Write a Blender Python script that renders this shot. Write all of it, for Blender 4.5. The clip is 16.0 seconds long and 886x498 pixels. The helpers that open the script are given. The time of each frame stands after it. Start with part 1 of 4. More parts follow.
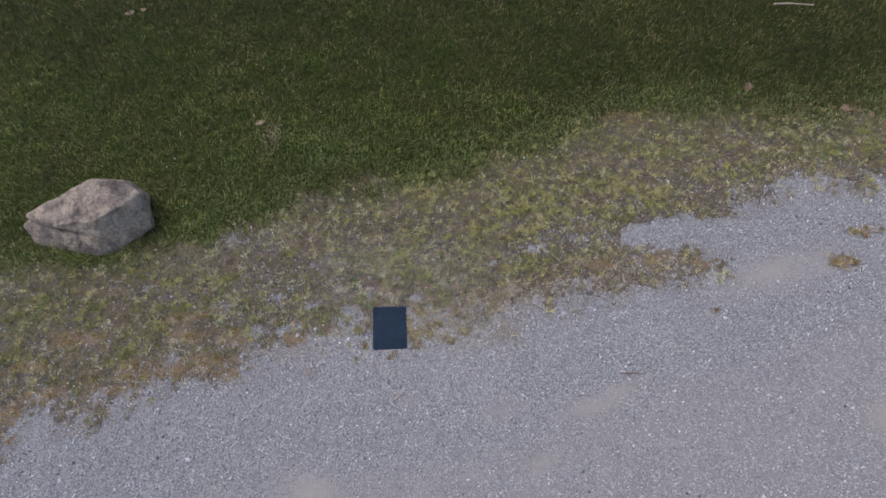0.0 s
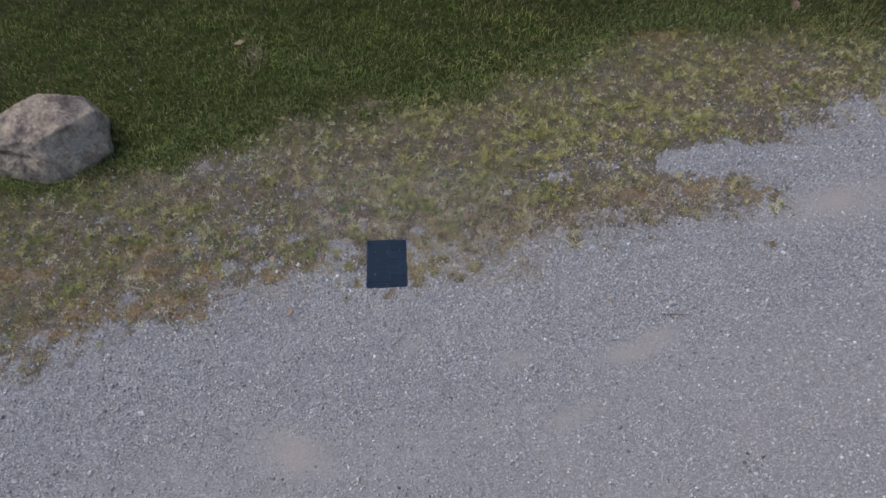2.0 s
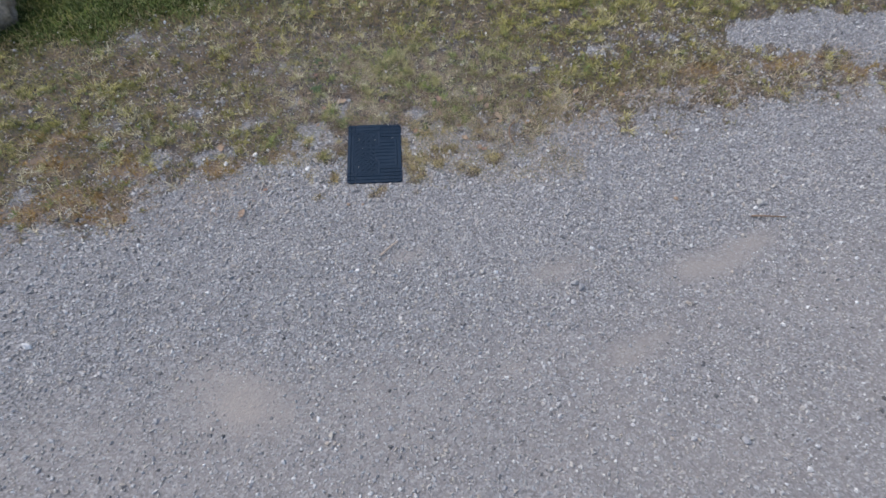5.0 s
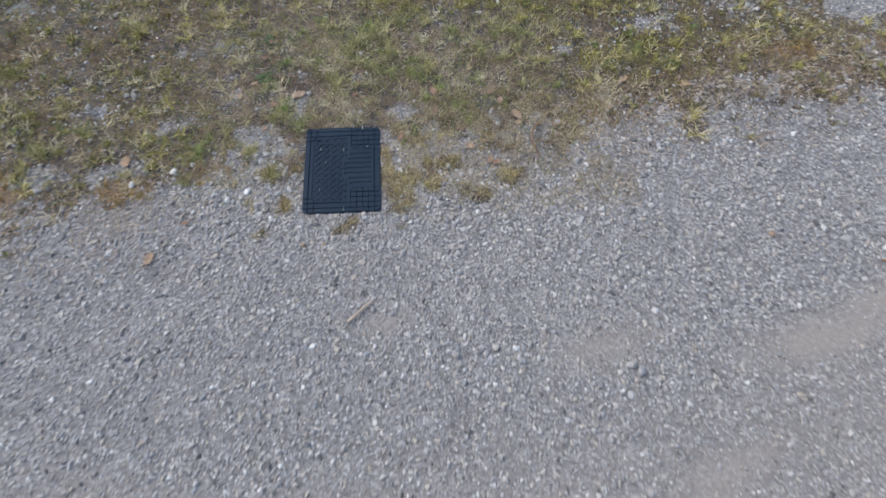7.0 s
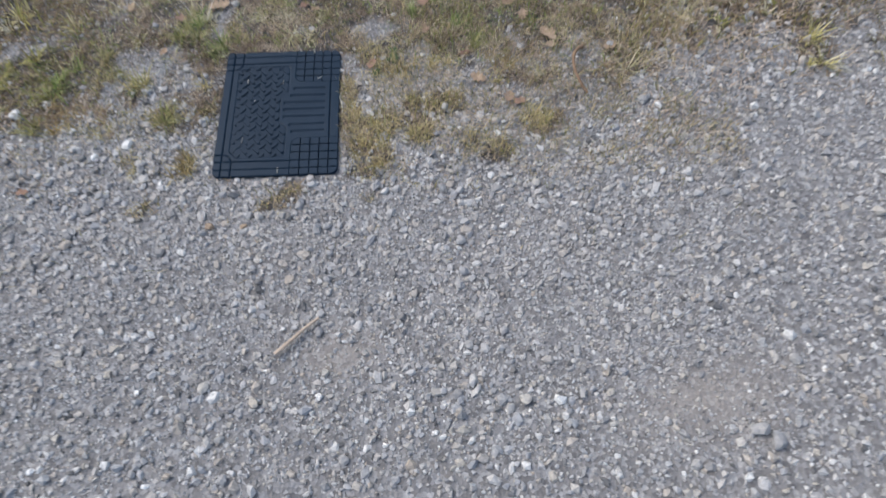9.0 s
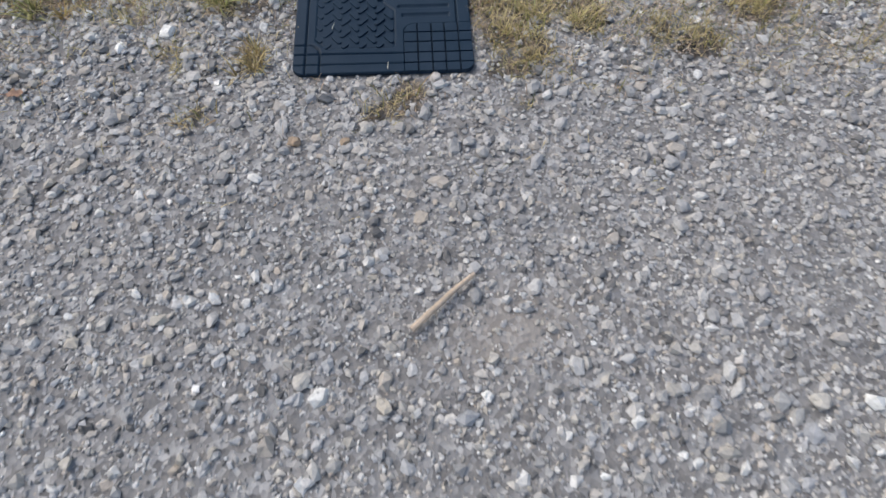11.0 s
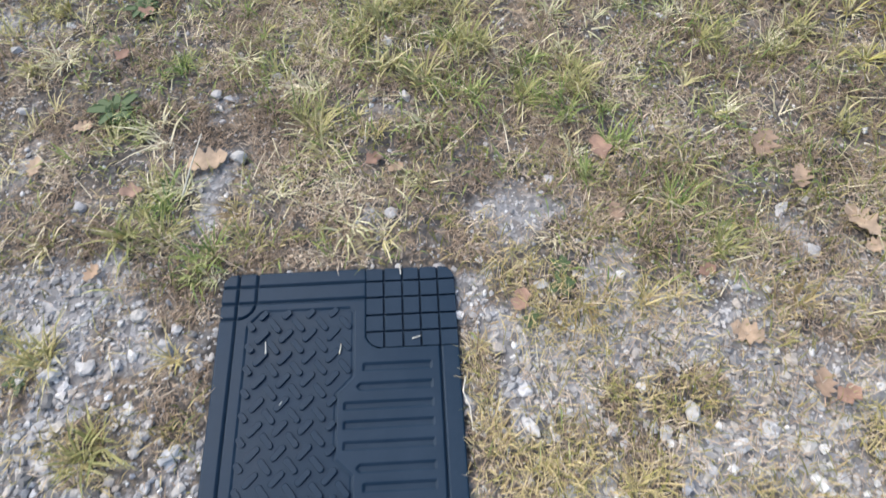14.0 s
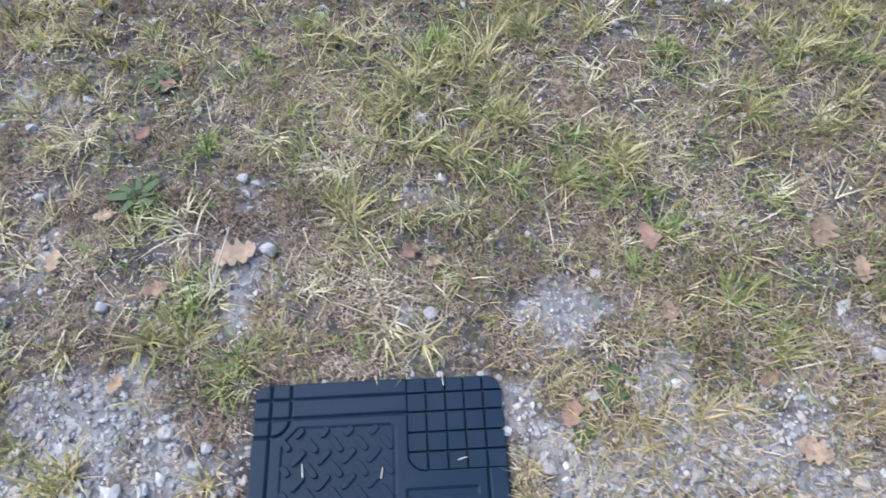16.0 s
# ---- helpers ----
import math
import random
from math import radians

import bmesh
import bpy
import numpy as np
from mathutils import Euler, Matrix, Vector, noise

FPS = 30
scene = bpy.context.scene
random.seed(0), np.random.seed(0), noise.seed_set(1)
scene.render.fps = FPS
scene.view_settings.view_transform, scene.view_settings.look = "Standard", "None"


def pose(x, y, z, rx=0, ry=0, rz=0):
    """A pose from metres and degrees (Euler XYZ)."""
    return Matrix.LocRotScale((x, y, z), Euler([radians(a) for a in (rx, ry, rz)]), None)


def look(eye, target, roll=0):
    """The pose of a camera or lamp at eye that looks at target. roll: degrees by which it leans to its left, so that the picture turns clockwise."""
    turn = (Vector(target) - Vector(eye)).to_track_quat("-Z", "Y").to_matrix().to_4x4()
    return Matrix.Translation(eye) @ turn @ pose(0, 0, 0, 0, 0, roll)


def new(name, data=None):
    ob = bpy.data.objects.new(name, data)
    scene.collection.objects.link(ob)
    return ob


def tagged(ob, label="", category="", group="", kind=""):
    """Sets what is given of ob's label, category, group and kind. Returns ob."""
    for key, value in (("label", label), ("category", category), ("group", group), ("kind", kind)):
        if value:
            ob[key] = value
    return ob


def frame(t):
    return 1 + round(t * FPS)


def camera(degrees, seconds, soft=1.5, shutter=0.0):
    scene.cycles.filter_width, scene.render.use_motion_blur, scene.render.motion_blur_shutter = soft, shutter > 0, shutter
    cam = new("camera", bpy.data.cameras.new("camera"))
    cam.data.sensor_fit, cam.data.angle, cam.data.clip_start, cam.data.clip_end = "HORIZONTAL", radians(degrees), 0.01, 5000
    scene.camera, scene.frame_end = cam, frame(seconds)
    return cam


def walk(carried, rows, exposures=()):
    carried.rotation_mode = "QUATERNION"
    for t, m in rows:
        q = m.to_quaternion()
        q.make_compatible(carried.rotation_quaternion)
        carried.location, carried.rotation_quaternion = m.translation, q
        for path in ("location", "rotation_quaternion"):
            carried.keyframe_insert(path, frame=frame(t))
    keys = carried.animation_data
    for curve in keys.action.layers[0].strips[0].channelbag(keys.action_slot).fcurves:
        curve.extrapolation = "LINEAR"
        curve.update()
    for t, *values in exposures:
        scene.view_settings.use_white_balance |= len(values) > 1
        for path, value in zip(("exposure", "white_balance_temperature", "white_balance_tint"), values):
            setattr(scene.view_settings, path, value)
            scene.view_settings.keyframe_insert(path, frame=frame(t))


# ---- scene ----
cam = camera(70.0, 16.0, soft=1.5, shutter=0.6)
PATH = [
    (0, (0.429, -2.088, 5.657), (0.518, -1.119, 3.91), 2.2),
    (0.5, (0.426, -2.109, 5.353), (0.515, -1.144, 3.603), 2.3),
    (1, (0.433, -2.154, 5.084), (0.517, -1.182, 3.339), 2.0),
    (1.5, (0.424, -2.19, 4.796), (0.507, -1.212, 3.053), 1.8),
    (2, (0.412, -2.236, 4.503), (0.493, -1.248, 2.766), 1.6),
    (2.5, (0.409, -2.258, 4.208), (0.485, -1.27, 2.471), 1.3),
    (3, (0.409, -2.277, 3.936), (0.483, -1.288, 2.199), 1.1),
    (3.5, (0.38, -2.287, 3.684), (0.464, -1.3, 1.947), 1.8),
    (4, (0.386, -2.282, 3.46), (0.466, -1.296, 1.722), 1.4),
    (4.2, (0.372, -2.269, 3.383), (0.458, -1.29, 1.641), 1.9),
    (6.3, (0.418, -1.731, 2.483), (0.506, -0.763, 0.735), 1.5),
    (6.5, (0.428, -1.631, 2.414), (0.514, -0.676, 0.659), 1.6),
    (7, (0.465, -1.367, 2.228), (0.543, -0.435, 0.46), 1.4),
    (7.5, (0.484, -1.127, 2.012), (0.563, -0.192, 0.246), 1.4),
    (8, (0.501, -0.987, 1.796), (0.58, -0.055, 0.028), 1.3),
    (8.5, (0.514, -0.97, 1.574), (0.59, -0.033, -0.191), 1.2),
    (9, (0.512, -0.962, 1.355), (0.597, -0.019, -0.407), 1.7),
    (9.5, (0.362, -0.907, 1.17), (0.454, 0.022, -0.599), 2.1),
    (9.7, (0.291, -0.893, 1.101), (0.38, 0.038, -0.667), 1.9),
    (11.8, (0.197, -0.606, 0.809), (0.272, 0.338, -0.953), 1.4),
    (12, (0.211, -0.525, 0.809), (0.275, 0.417, -0.954), 0.6),
    (12.5, (0.227, -0.336, 0.808), (0.3, 0.612, -0.952), 1.0),
    (13, (0.242, -0.227, 0.801), (0.319, 0.718, -0.96), 1.2),
    (13.5, (0.266, -0.058, 0.811), (0.338, 0.888, -0.95), 1.0),
    (14, (0.275, 0.024, 0.809), (0.351, 0.971, -0.951), 1.1),
    (14.5, (0.286, 0.083, 0.814), (0.359, 1.033, -0.944), 1.0),
    (15, (0.287, 0.123, 0.82), (0.363, 1.068, -0.941), 1.2),
    (15.5, (0.272, 0.152, 0.824), (0.347, 1.101, -0.935), 1.0),
    (16, (0.227, 0.181, 0.831), (0.298, 1.124, -0.932), 0.8),
]
walk(cam, [(t, look(eye, target, roll)) for t, eye, target, roll in PATH], exposures=[(0, 0.19, 6250, 16), (1, 0.09, 6200, 15), (3, 0.05, 6250, 14), (4, 0.20, 6200, 14), (6.5, 0.33, 6350, 10), (9, 0.38, 6450, 10), (12, 0.33, 6950, 8), (12.5, 0.48, 7050, 7), (13, 0.66, 7050, 8), (13.5, 0.92, 6850, 9), (14, 0.98, 6550, 10), (16, 0.96, 5900, 13)])

# ---- world, sun ----
world = bpy.data.worlds.new("overcast_sky")
scene.world = world
world.use_nodes = True
wn = world.node_tree.nodes
sky = wn.new("ShaderNodeTexSky")
sky.sky_type = "NISHITA"
sky.sun_disc = False
sky.sun_elevation = radians(52)
sky.sun_rotation = radians(-60)
sky.dust_density = 3.0
sky.air_density = 1.2
wn["Background"].inputs["Strength"].default_value = 0.11
world.node_tree.links.new(sky.outputs["Color"], wn["Background"].inputs["Color"])
sun = new("sun", bpy.data.lights.new("sun", "SUN"))
sun.data.energy = 1.1
sun.data.angle = radians(40)
sun.data.color = (1.0, 0.98, 0.95)
sun.matrix_world = look((-4.5, 2.6, 6.6), (0, 0, 0))


# ---- materials ----
def material(name, rough=0.9, spec=0.3):
    mat = bpy.data.materials.new(name)
    mat.use_nodes = True
    nt = mat.node_tree
    b = nt.nodes["Principled BSDF"]
    b.inputs["Roughness"].default_value = rough
    b.inputs["Specular IOR Level"].default_value = spec
    return mat, nt, b


def node(nt, kind, **values):
    n = nt.nodes.new(kind)
    for key, value in values.items():
        n.inputs[key].default_value = value
    return n


def ramp(nt, fac, stops, mode="LINEAR"):
    r = nt.nodes.new("ShaderNodeValToRGB")
    r.color_ramp.interpolation = mode
    el = r.color_ramp.elements
    while len(el) < len(stops):
        el.new(0.5)
    for e, (at, col) in zip(el, stops):
        e.position = at
        e.color = (*col, 1)
    nt.links.new(fac, r.inputs["Fac"])
    return r.outputs["Color"]


def mix(nt, fac, a, b, blend="MIX"):
    m = nt.nodes.new("ShaderNodeMix")
    m.data_type = "RGBA"
    m.blend_type = blend
    for socket, value in ((m.inputs["Factor"], fac), (m.inputs["A"], a), (m.inputs["B"], b)):
        if isinstance(value, (int, float)):
            socket.default_value = value
        elif isinstance(value, tuple):
            socket.default_value = (*value, 1)
        else:
            nt.links.new(value, socket)
    return m.outputs["Result"]


def math_node(nt, op, a, b=0.0):
    m = nt.nodes.new("ShaderNodeMath")
    m.operation = op
    m.use_clamp = True
    for socket, value in ((m.inputs[0], a), (m.inputs[1], b)):
        if isinstance(value, (int, float)):
            socket.default_value = value
        else:
            nt.links.new(value, socket)
    return m.outputs[0]


def noise_tex(nt, scale, detail=4.0, rough=0.6, coord="Object"):
    tc = nt.nodes.new("ShaderNodeTexCoord")
    n = node(nt, "ShaderNodeTexNoise", Scale=scale, Detail=detail, Roughness=rough)
    nt.links.new(tc.outputs[coord], n.inputs["Vector"])
    return n.outputs["Fac"]


def bump(nt, b, height, strength, distance):
    bp = node(nt, "ShaderNodeBump", Strength=strength, Distance=distance)
    nt.links.new(height, bp.inputs["Height"])
    nt.links.new(bp.outputs["Normal"], b.inputs["Normal"])


def island_material(name, stops, rough=0.9, spec=0.3, grain=0.0, grain_scale=150.0, per="island", relief=0.0):
    """Colours spread over loose pieces or over objects, with a fine grain on each."""
    mat, nt, b = material(name, rough, spec)
    if per == "island":
        src = nt.nodes.new("ShaderNodeNewGeometry").outputs["Random Per Island"]
    else:
        src = nt.nodes.new("ShaderNodeObjectInfo").outputs["Random"]
    col = ramp(nt, src, stops)
    if grain:
        g = noise_tex(nt, grain_scale)
        dark = ramp(nt, g, [(0.3, (1 - grain,) * 3), (0.7, (1 + grain * 0.5,) * 3)])
        col = mix(nt, 1.0, col, dark, "MULTIPLY")
        if relief:
            bump(nt, b, g, 0.6, relief)
    nt.links.new(col, b.inputs["Base Color"])
    return mat


GREYS = [(0.0, (0.11, 0.11, 0.11)), (0.10, (0.31, 0.312, 0.317)), (0.30, (0.45, 0.455, 0.465)), (0.44, (0.535, 0.495, 0.43)),
         (0.56, (0.62, 0.62, 0.62)), (0.66, (0.48, 0.42, 0.355)), (0.76, (0.67, 0.665, 0.66)), (0.83, (0.39, 0.405, 0.435)), (0.93, (0.69, 0.685, 0.67)), (0.985, (0.84, 0.84, 0.82)), (1.0, (1.0, 1.0, 0.98))]


def drive_streaks(nt, scale, detail):
    """Noise drawn out along the drive."""
    tc = nt.nodes.new("ShaderNodeTexCoord")
    turn = nt.nodes.new("ShaderNodeMapping")
    turn.inputs["Rotation"].default_value = (0, 0, radians(-12))
    turn.inputs["Scale"].default_value = (0.35, 1.5, 1.0)
    n = node(nt, "ShaderNodeTexNoise", Scale=scale, Detail=detail, Roughness=0.62)
    nt.links.new(tc.outputs["Object"], turn.inputs["Vector"])
    nt.links.new(turn.outputs["Vector"], n.inputs["Vector"])
    return n.outputs["Fac"]


def stone_material():
    """Crushed stone of many greys, with a thin coat of road dust that comes and goes over the drive."""
    mat, nt, b = material("crushed_limestone", 0.62, 0.45)
    col = ramp(nt, nt.nodes.new("ShaderNodeNewGeometry").outputs["Random Per Island"], GREYS)
    g = noise_tex(nt, 160.0)
    col = mix(nt, 1.0, col, ramp(nt, g, [(0.3, (0.75,) * 3), (0.7, (1.12,) * 3)]), "MULTIPLY")
    coat = ramp(nt, drive_streaks(nt, 1.3, 5.0), [(0.42, (0, 0, 0)), (0.66, (0.36, 0.36, 0.36))])
    col = mix(nt, coat, col, (0.42, 0.40, 0.385))
    nt.links.new(col, b.inputs["Base Color"])
    bump(nt, b, g, 0.6, 0.002)
    return mat


STONE = stone_material()
PALE_STONE = island_material("pale_stone", [(0.0, (0.50, 0.49, 0.47)), (0.5, (0.42, 0.42, 0.43)), (1.0, (0.58, 0.555, 0.51))], 0.8, 0.35, 0.2, 120.0, "object", 0.002)
WHITE_STONE = island_material("white_stone", [(0.0, (0.80, 0.79, 0.76)), (1.0, (0.74, 0.74, 0.74))], 0.7, 0.4, 0.12, 120.0, "object", 0.001)


def blade_material(name, stops, foot, rough=0.65, foot_share=0.75):
    """Blades tinted tuft by tuft and blade by blade, bleaching towards the foot."""
    mat, nt, b = material(name, rough, 0.3)
    values = {}
    for key in ("hue", "along"):
        a = nt.nodes.new("ShaderNodeAttribute")
        a.attribute_name = key
        values[key] = a.outputs["Fac"]
    own = nt.nodes.new("ShaderNodeNewGeometry").outputs["Random Per Island"]
    tint = math_node(nt, "ADD", math_node(nt, "MULTIPLY", values["hue"], 0.5), math_node(nt, "MULTIPLY", own, 0.5))
    near_foot = math_node(nt, "MULTIPLY", math_node(nt, "POWER", math_node(nt, "SUBTRACT", 1.0, values["along"]), 1.6), foot_share)
    nt.links.new(mix(nt, near_foot, ramp(nt, tint, stops), foot), b.inputs["Base Color"])
    return mat


STRAW = blade_material("dry_straw", [(0.18, (0.04, 0.03, 0.022)), (0.34, (0.24, 0.175, 0.12)), (0.5, (0.48, 0.375, 0.275)), (0.62, (0.26, 0.19, 0.135)), (0.80, (0.86, 0.75, 0.58))], (0.28, 0.21, 0.15), 0.8, 0.3)
TAN_STRAW = blade_material("pale_tan_straw", [(0.15, (0.14, 0.10, 0.075)), (0.4, (0.42, 0.325, 0.24)), (0.6, (0.54, 0.43, 0.33)), (0.85, (0.84, 0.73, 0.58))], (0.46, 0.36, 0.27), 0.8, 0.3)
DULL_STRAW = blade_material("weathered_thatch", [(0.18, (0.03, 0.022, 0.014)), (0.36, (0.19, 0.128, 0.068)), (0.54, (0.38, 0.275, 0.155)), (0.68, (0.20, 0.14, 0.07)), (0.84, (0.80, 0.69, 0.50))], (0.21, 0.15, 0.083), 0.8, 0.3)
RUST = blade_material("ochre_dead_grass", [(0.12, (0.15, 0.09, 0.03)), (0.4, (0.40, 0.25, 0.09)), (0.65, (0.50, 0.36, 0.16)), (0.9, (0.36, 0.31, 0.09))], (0.42, 0.28, 0.12), 0.8, 0.3)
OCHRE_MOSS = blade_material("ochre_moss_grass", [(0.12, (0.22, 0.16, 0.065)), (0.4, (0.50, 0.40, 0.19)), (0.65, (0.66, 0.55, 0.32)), (0.9, (0.46, 0.43, 0.15))], (0.54, 0.43, 0.23), 0.8, 0.3)
WEED = blade_material("weedy_grass_blades", [(0.1, (0.12, 0.155, 0.04)), (0.35, (0.25, 0.265, 0.08)), (0.55, (0.38, 0.36, 0.14)), (0.75, (0.52, 0.47, 0.24)), (0.92, (0.74, 0.68, 0.46))], (0.62, 0.55, 0.30), 0.6, 0.55)
FRESH = blade_material("fresh_green_blades", [(0.1, (0.06, 0.13, 0.03)), (0.4, (0.15, 0.24, 0.055)), (0.65, (0.27, 0.34, 0.09)), (0.9, (0.52, 0.52, 0.26))], (0.42, 0.44, 0.20), 0.55, 0.4)
PALE_BLADE = blade_material("bleached_grass_blades", [(0.1, (0.30, 0.29, 0.12)), (0.4, (0.48, 0.43, 0.23)), (0.65, (0.66, 0.59, 0.39)), (0.9, (0.82, 0.76, 0.58))], (0.80, 0.74, 0.55), 0.6, 0.6)
STAR = blade_material("dying_crabgrass_blades", [(0.1, (0.26, 0.31, 0.08)), (0.4, (0.44, 0.44, 0.17)), (0.65, (0.62, 0.57, 0.32)), (0.9, (0.80, 0.75, 0.54))], (0.92, 0.87, 0.68), 0.6, 0.9)
OLIVE = blade_material("olive_grass_blades", [(0.1, (0.05, 0.07, 0.014)), (0.35, (0.16, 0.175, 0.04)), (0.6, (0.30, 0.285, 0.085)), (0.9, (0.56, 0.50, 0.26))], (0.28, 0.24, 0.10), 0.7, 0.35)
YELLOW_WEED = blade_material("yellowing_grass_blades", [(0.1, (0.12, 0.135, 0.03)), (0.3, (0.28, 0.285, 0.06)), (0.52, (0.48, 0.445, 0.13)), (0.72, (0.66, 0.59, 0.26)), (0.9, (0.84, 0.77, 0.50))], (0.50, 0.45, 0.20), 0.6, 0.45)


def lawn_material():
    """Mown blades: green and olive, with browner patches over the lawn and shade painted in to the west."""
    mat, nt, b = material("lawn_grass_blades", 0.65, 0.3)
    src = nt.nodes.new("ShaderNodeNewGeometry").outputs["Random Per Island"]
    green = ramp(nt, src, [(0.0, (0.025, 0.057, 0.0045)), (0.4, (0.078, 0.150, 0.012)), (0.68, (0.160, 0.228, 0.026)), (0.86, (0.25, 0.26, 0.06)), (1.0, (0.38, 0.34, 0.16))])
    olive = ramp(nt, src, [(0.0, (0.028, 0.029, 0.007)), (0.45, (0.066, 0.062, 0.016)), (0.75, (0.115, 0.10, 0.035)), (1.0, (0.28, 0.24, 0.13))])
    patch = ramp(nt, noise_tex(nt, 1.9, 6.0, 0.72), [(0.38, (0.1, 0.1, 0.1)), (0.60, (0.95, 0.95, 0.95))])
    # turf browns away from the verge; along the drive olive also paints in shade
    pos = nt.nodes.new("ShaderNodeSeparateXYZ")
    nt.links.new(nt.nodes.new("ShaderNodeTexCoord").outputs["Object"], pos.inputs[0])
    away = math_node(nt, "MULTIPLY", math_node(nt, "SUBTRACT", math_node(nt, "ADD", math_node(nt, "MULTIPLY", pos.outputs["Y"], 0.2), math_node(nt, "MULTIPLY", pos.outputs["X"], 0.09)), 0.62), 1.6)
    patch = math_node(nt, "ADD", patch, away)
    col = mix(nt, patch, green, olive)
    col = mix(nt, 1.0, col, ramp(nt, noise_tex(nt, 1.0, 6.0, 0.7), [(0.36, (0.66, 0.66, 0.66)), (0.5, (1.1, 1.1, 1.1)), (0.64, (1.65, 1.6, 1.5))]), "MULTIPLY")
    col = mix(nt, 1.0, col, ramp(nt, noise_tex(nt, 4.5, 5.0, 0.7), [(0.34, (0.60, 0.62, 0.6)), (0.5, (1.0, 1.0, 1.0)), (0.66, (1.5, 1.42, 1.4))]), "MULTIPLY")
    # painted shade: lawn colour darkens behind the boulder and further out on that side
    west_shade = math_node(nt, "MULTIPLY", math_node(nt, "SUBTRACT", math_node(nt, "MULTIPLY", pos.outputs["X"], -1.0), 1.3), 0.8)
    col = mix(nt, math_node(nt, "MULTIPLY", west_shade, 0.75), col, mix(nt, src, (0.018, 0.034, 0.006), (0.08, 0.10, 0.03)))
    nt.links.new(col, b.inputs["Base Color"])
    return mat


LAWN = lawn_material()
HERB = island_material("herb_leaves", [(0.0, (0.06, 0.10, 0.04)), (1.0, (0.12, 0.17, 0.08))], 0.6)
DRY_LEAF = island_material("dry_oak_leaf", [(0.0, (0.43, 0.30, 0.205)), (0.5, (0.50, 0.375, 0.265)), (1.0, (0.37, 0.26, 0.185))], 0.75, 0.3, 0.25, 90.0, "object", 0.001)
RED_LEAF = island_material("reddish_dead_leaf", [(0.0, (0.28, 0.17, 0.125)), (0.5, (0.40, 0.265, 0.20)), (1.0, (0.33, 0.20, 0.14))], 0.75, 0.3, 0.25, 90.0, "object", 0.001)
TWIG = island_material("weathered_twig", [(0.0, (0.58, 0.46, 0.36)), (1.0, (0.64, 0.52, 0.41))], 0.8, 0.3, 0.3, 60.0, "object", 0.001)
BROWN_TWIG = island_material("brown_stem", [(0.0, (0.26, 0.16, 0.10)), (1.0, (0.30, 0.20, 0.13))], 0.8, 0.3, 0.3, 60.0, "object", 0.001)


def rubber_material():
    mat, nt, b = material("black_moulded_rubber", 0.5, 0.22)
    fine = noise_tex(nt, 900.0, 2.0)
    dusty = noise_tex(nt, 14.0, 5.0, 0.65)
    col = mix(nt, ramp(nt, dusty, [(0.45, (0, 0, 0)), (0.8, (0.5, 0.5, 0.5))]), (0.009, 0.027, 0.052), (0.030, 0.052, 0.084))
    nt.links.new(col, b.inputs["Base Color"])
    nt.links.new(ramp(nt, dusty, [(0.3, (0.42,) * 3), (0.7, (0.6,) * 3)]), b.inputs["Roughness"])
    bump(nt, b, fine, 0.25, 0.0005)
    return mat


RUBBER = rubber_material()


def boulder_material():
    mat, nt, b = material("weathered_boulder", 0.9, 0.25)
    big = noise_tex(nt, 3.2, 6.0, 0.65)
    small = noise_tex(nt, 38.0, 6.0, 0.7)
    col = ramp(nt, big, [(0.30, (0.18, 0.15, 0.13)), (0.42, (0.38, 0.32, 0.265)), (0.53, (0.56, 0.455, 0.345)), (0.68, (0.45, 0.39, 0.335))])
    col = mix(nt, 1.0, col, ramp(nt, small, [(0.3, (0.5,) * 3), (0.55, (1.0,) * 3), (0.75, (1.3,) * 3)]), "MULTIPLY")
    # noise that paints the shading of ridges and dark crevices into the rock colour
    crevice_shade = noise_tex(nt, 7.0, 8.0, 0.75)
    col = mix(nt, 1.0, col, ramp(nt, crevice_shade, [(0.40, (0.62, 0.58, 0.60)), (0.50, (1.0, 1.0, 1.0)), (0.66, (1.2, 1.17, 1.13))]), "MULTIPLY")
    rust = noise_tex(nt, 9.0, 4.0)
    col = mix(nt, ramp(nt, rust, [(0.58, (0, 0, 0)), (0.75, (0.5,) * 3)]), col, (0.30, 0.19, 0.12))
    nt.links.new(col, b.inputs["Base Color"])
    bump(nt, b, small, 0.9, 0.025)
    return mat


BOULDER = boulder_material()


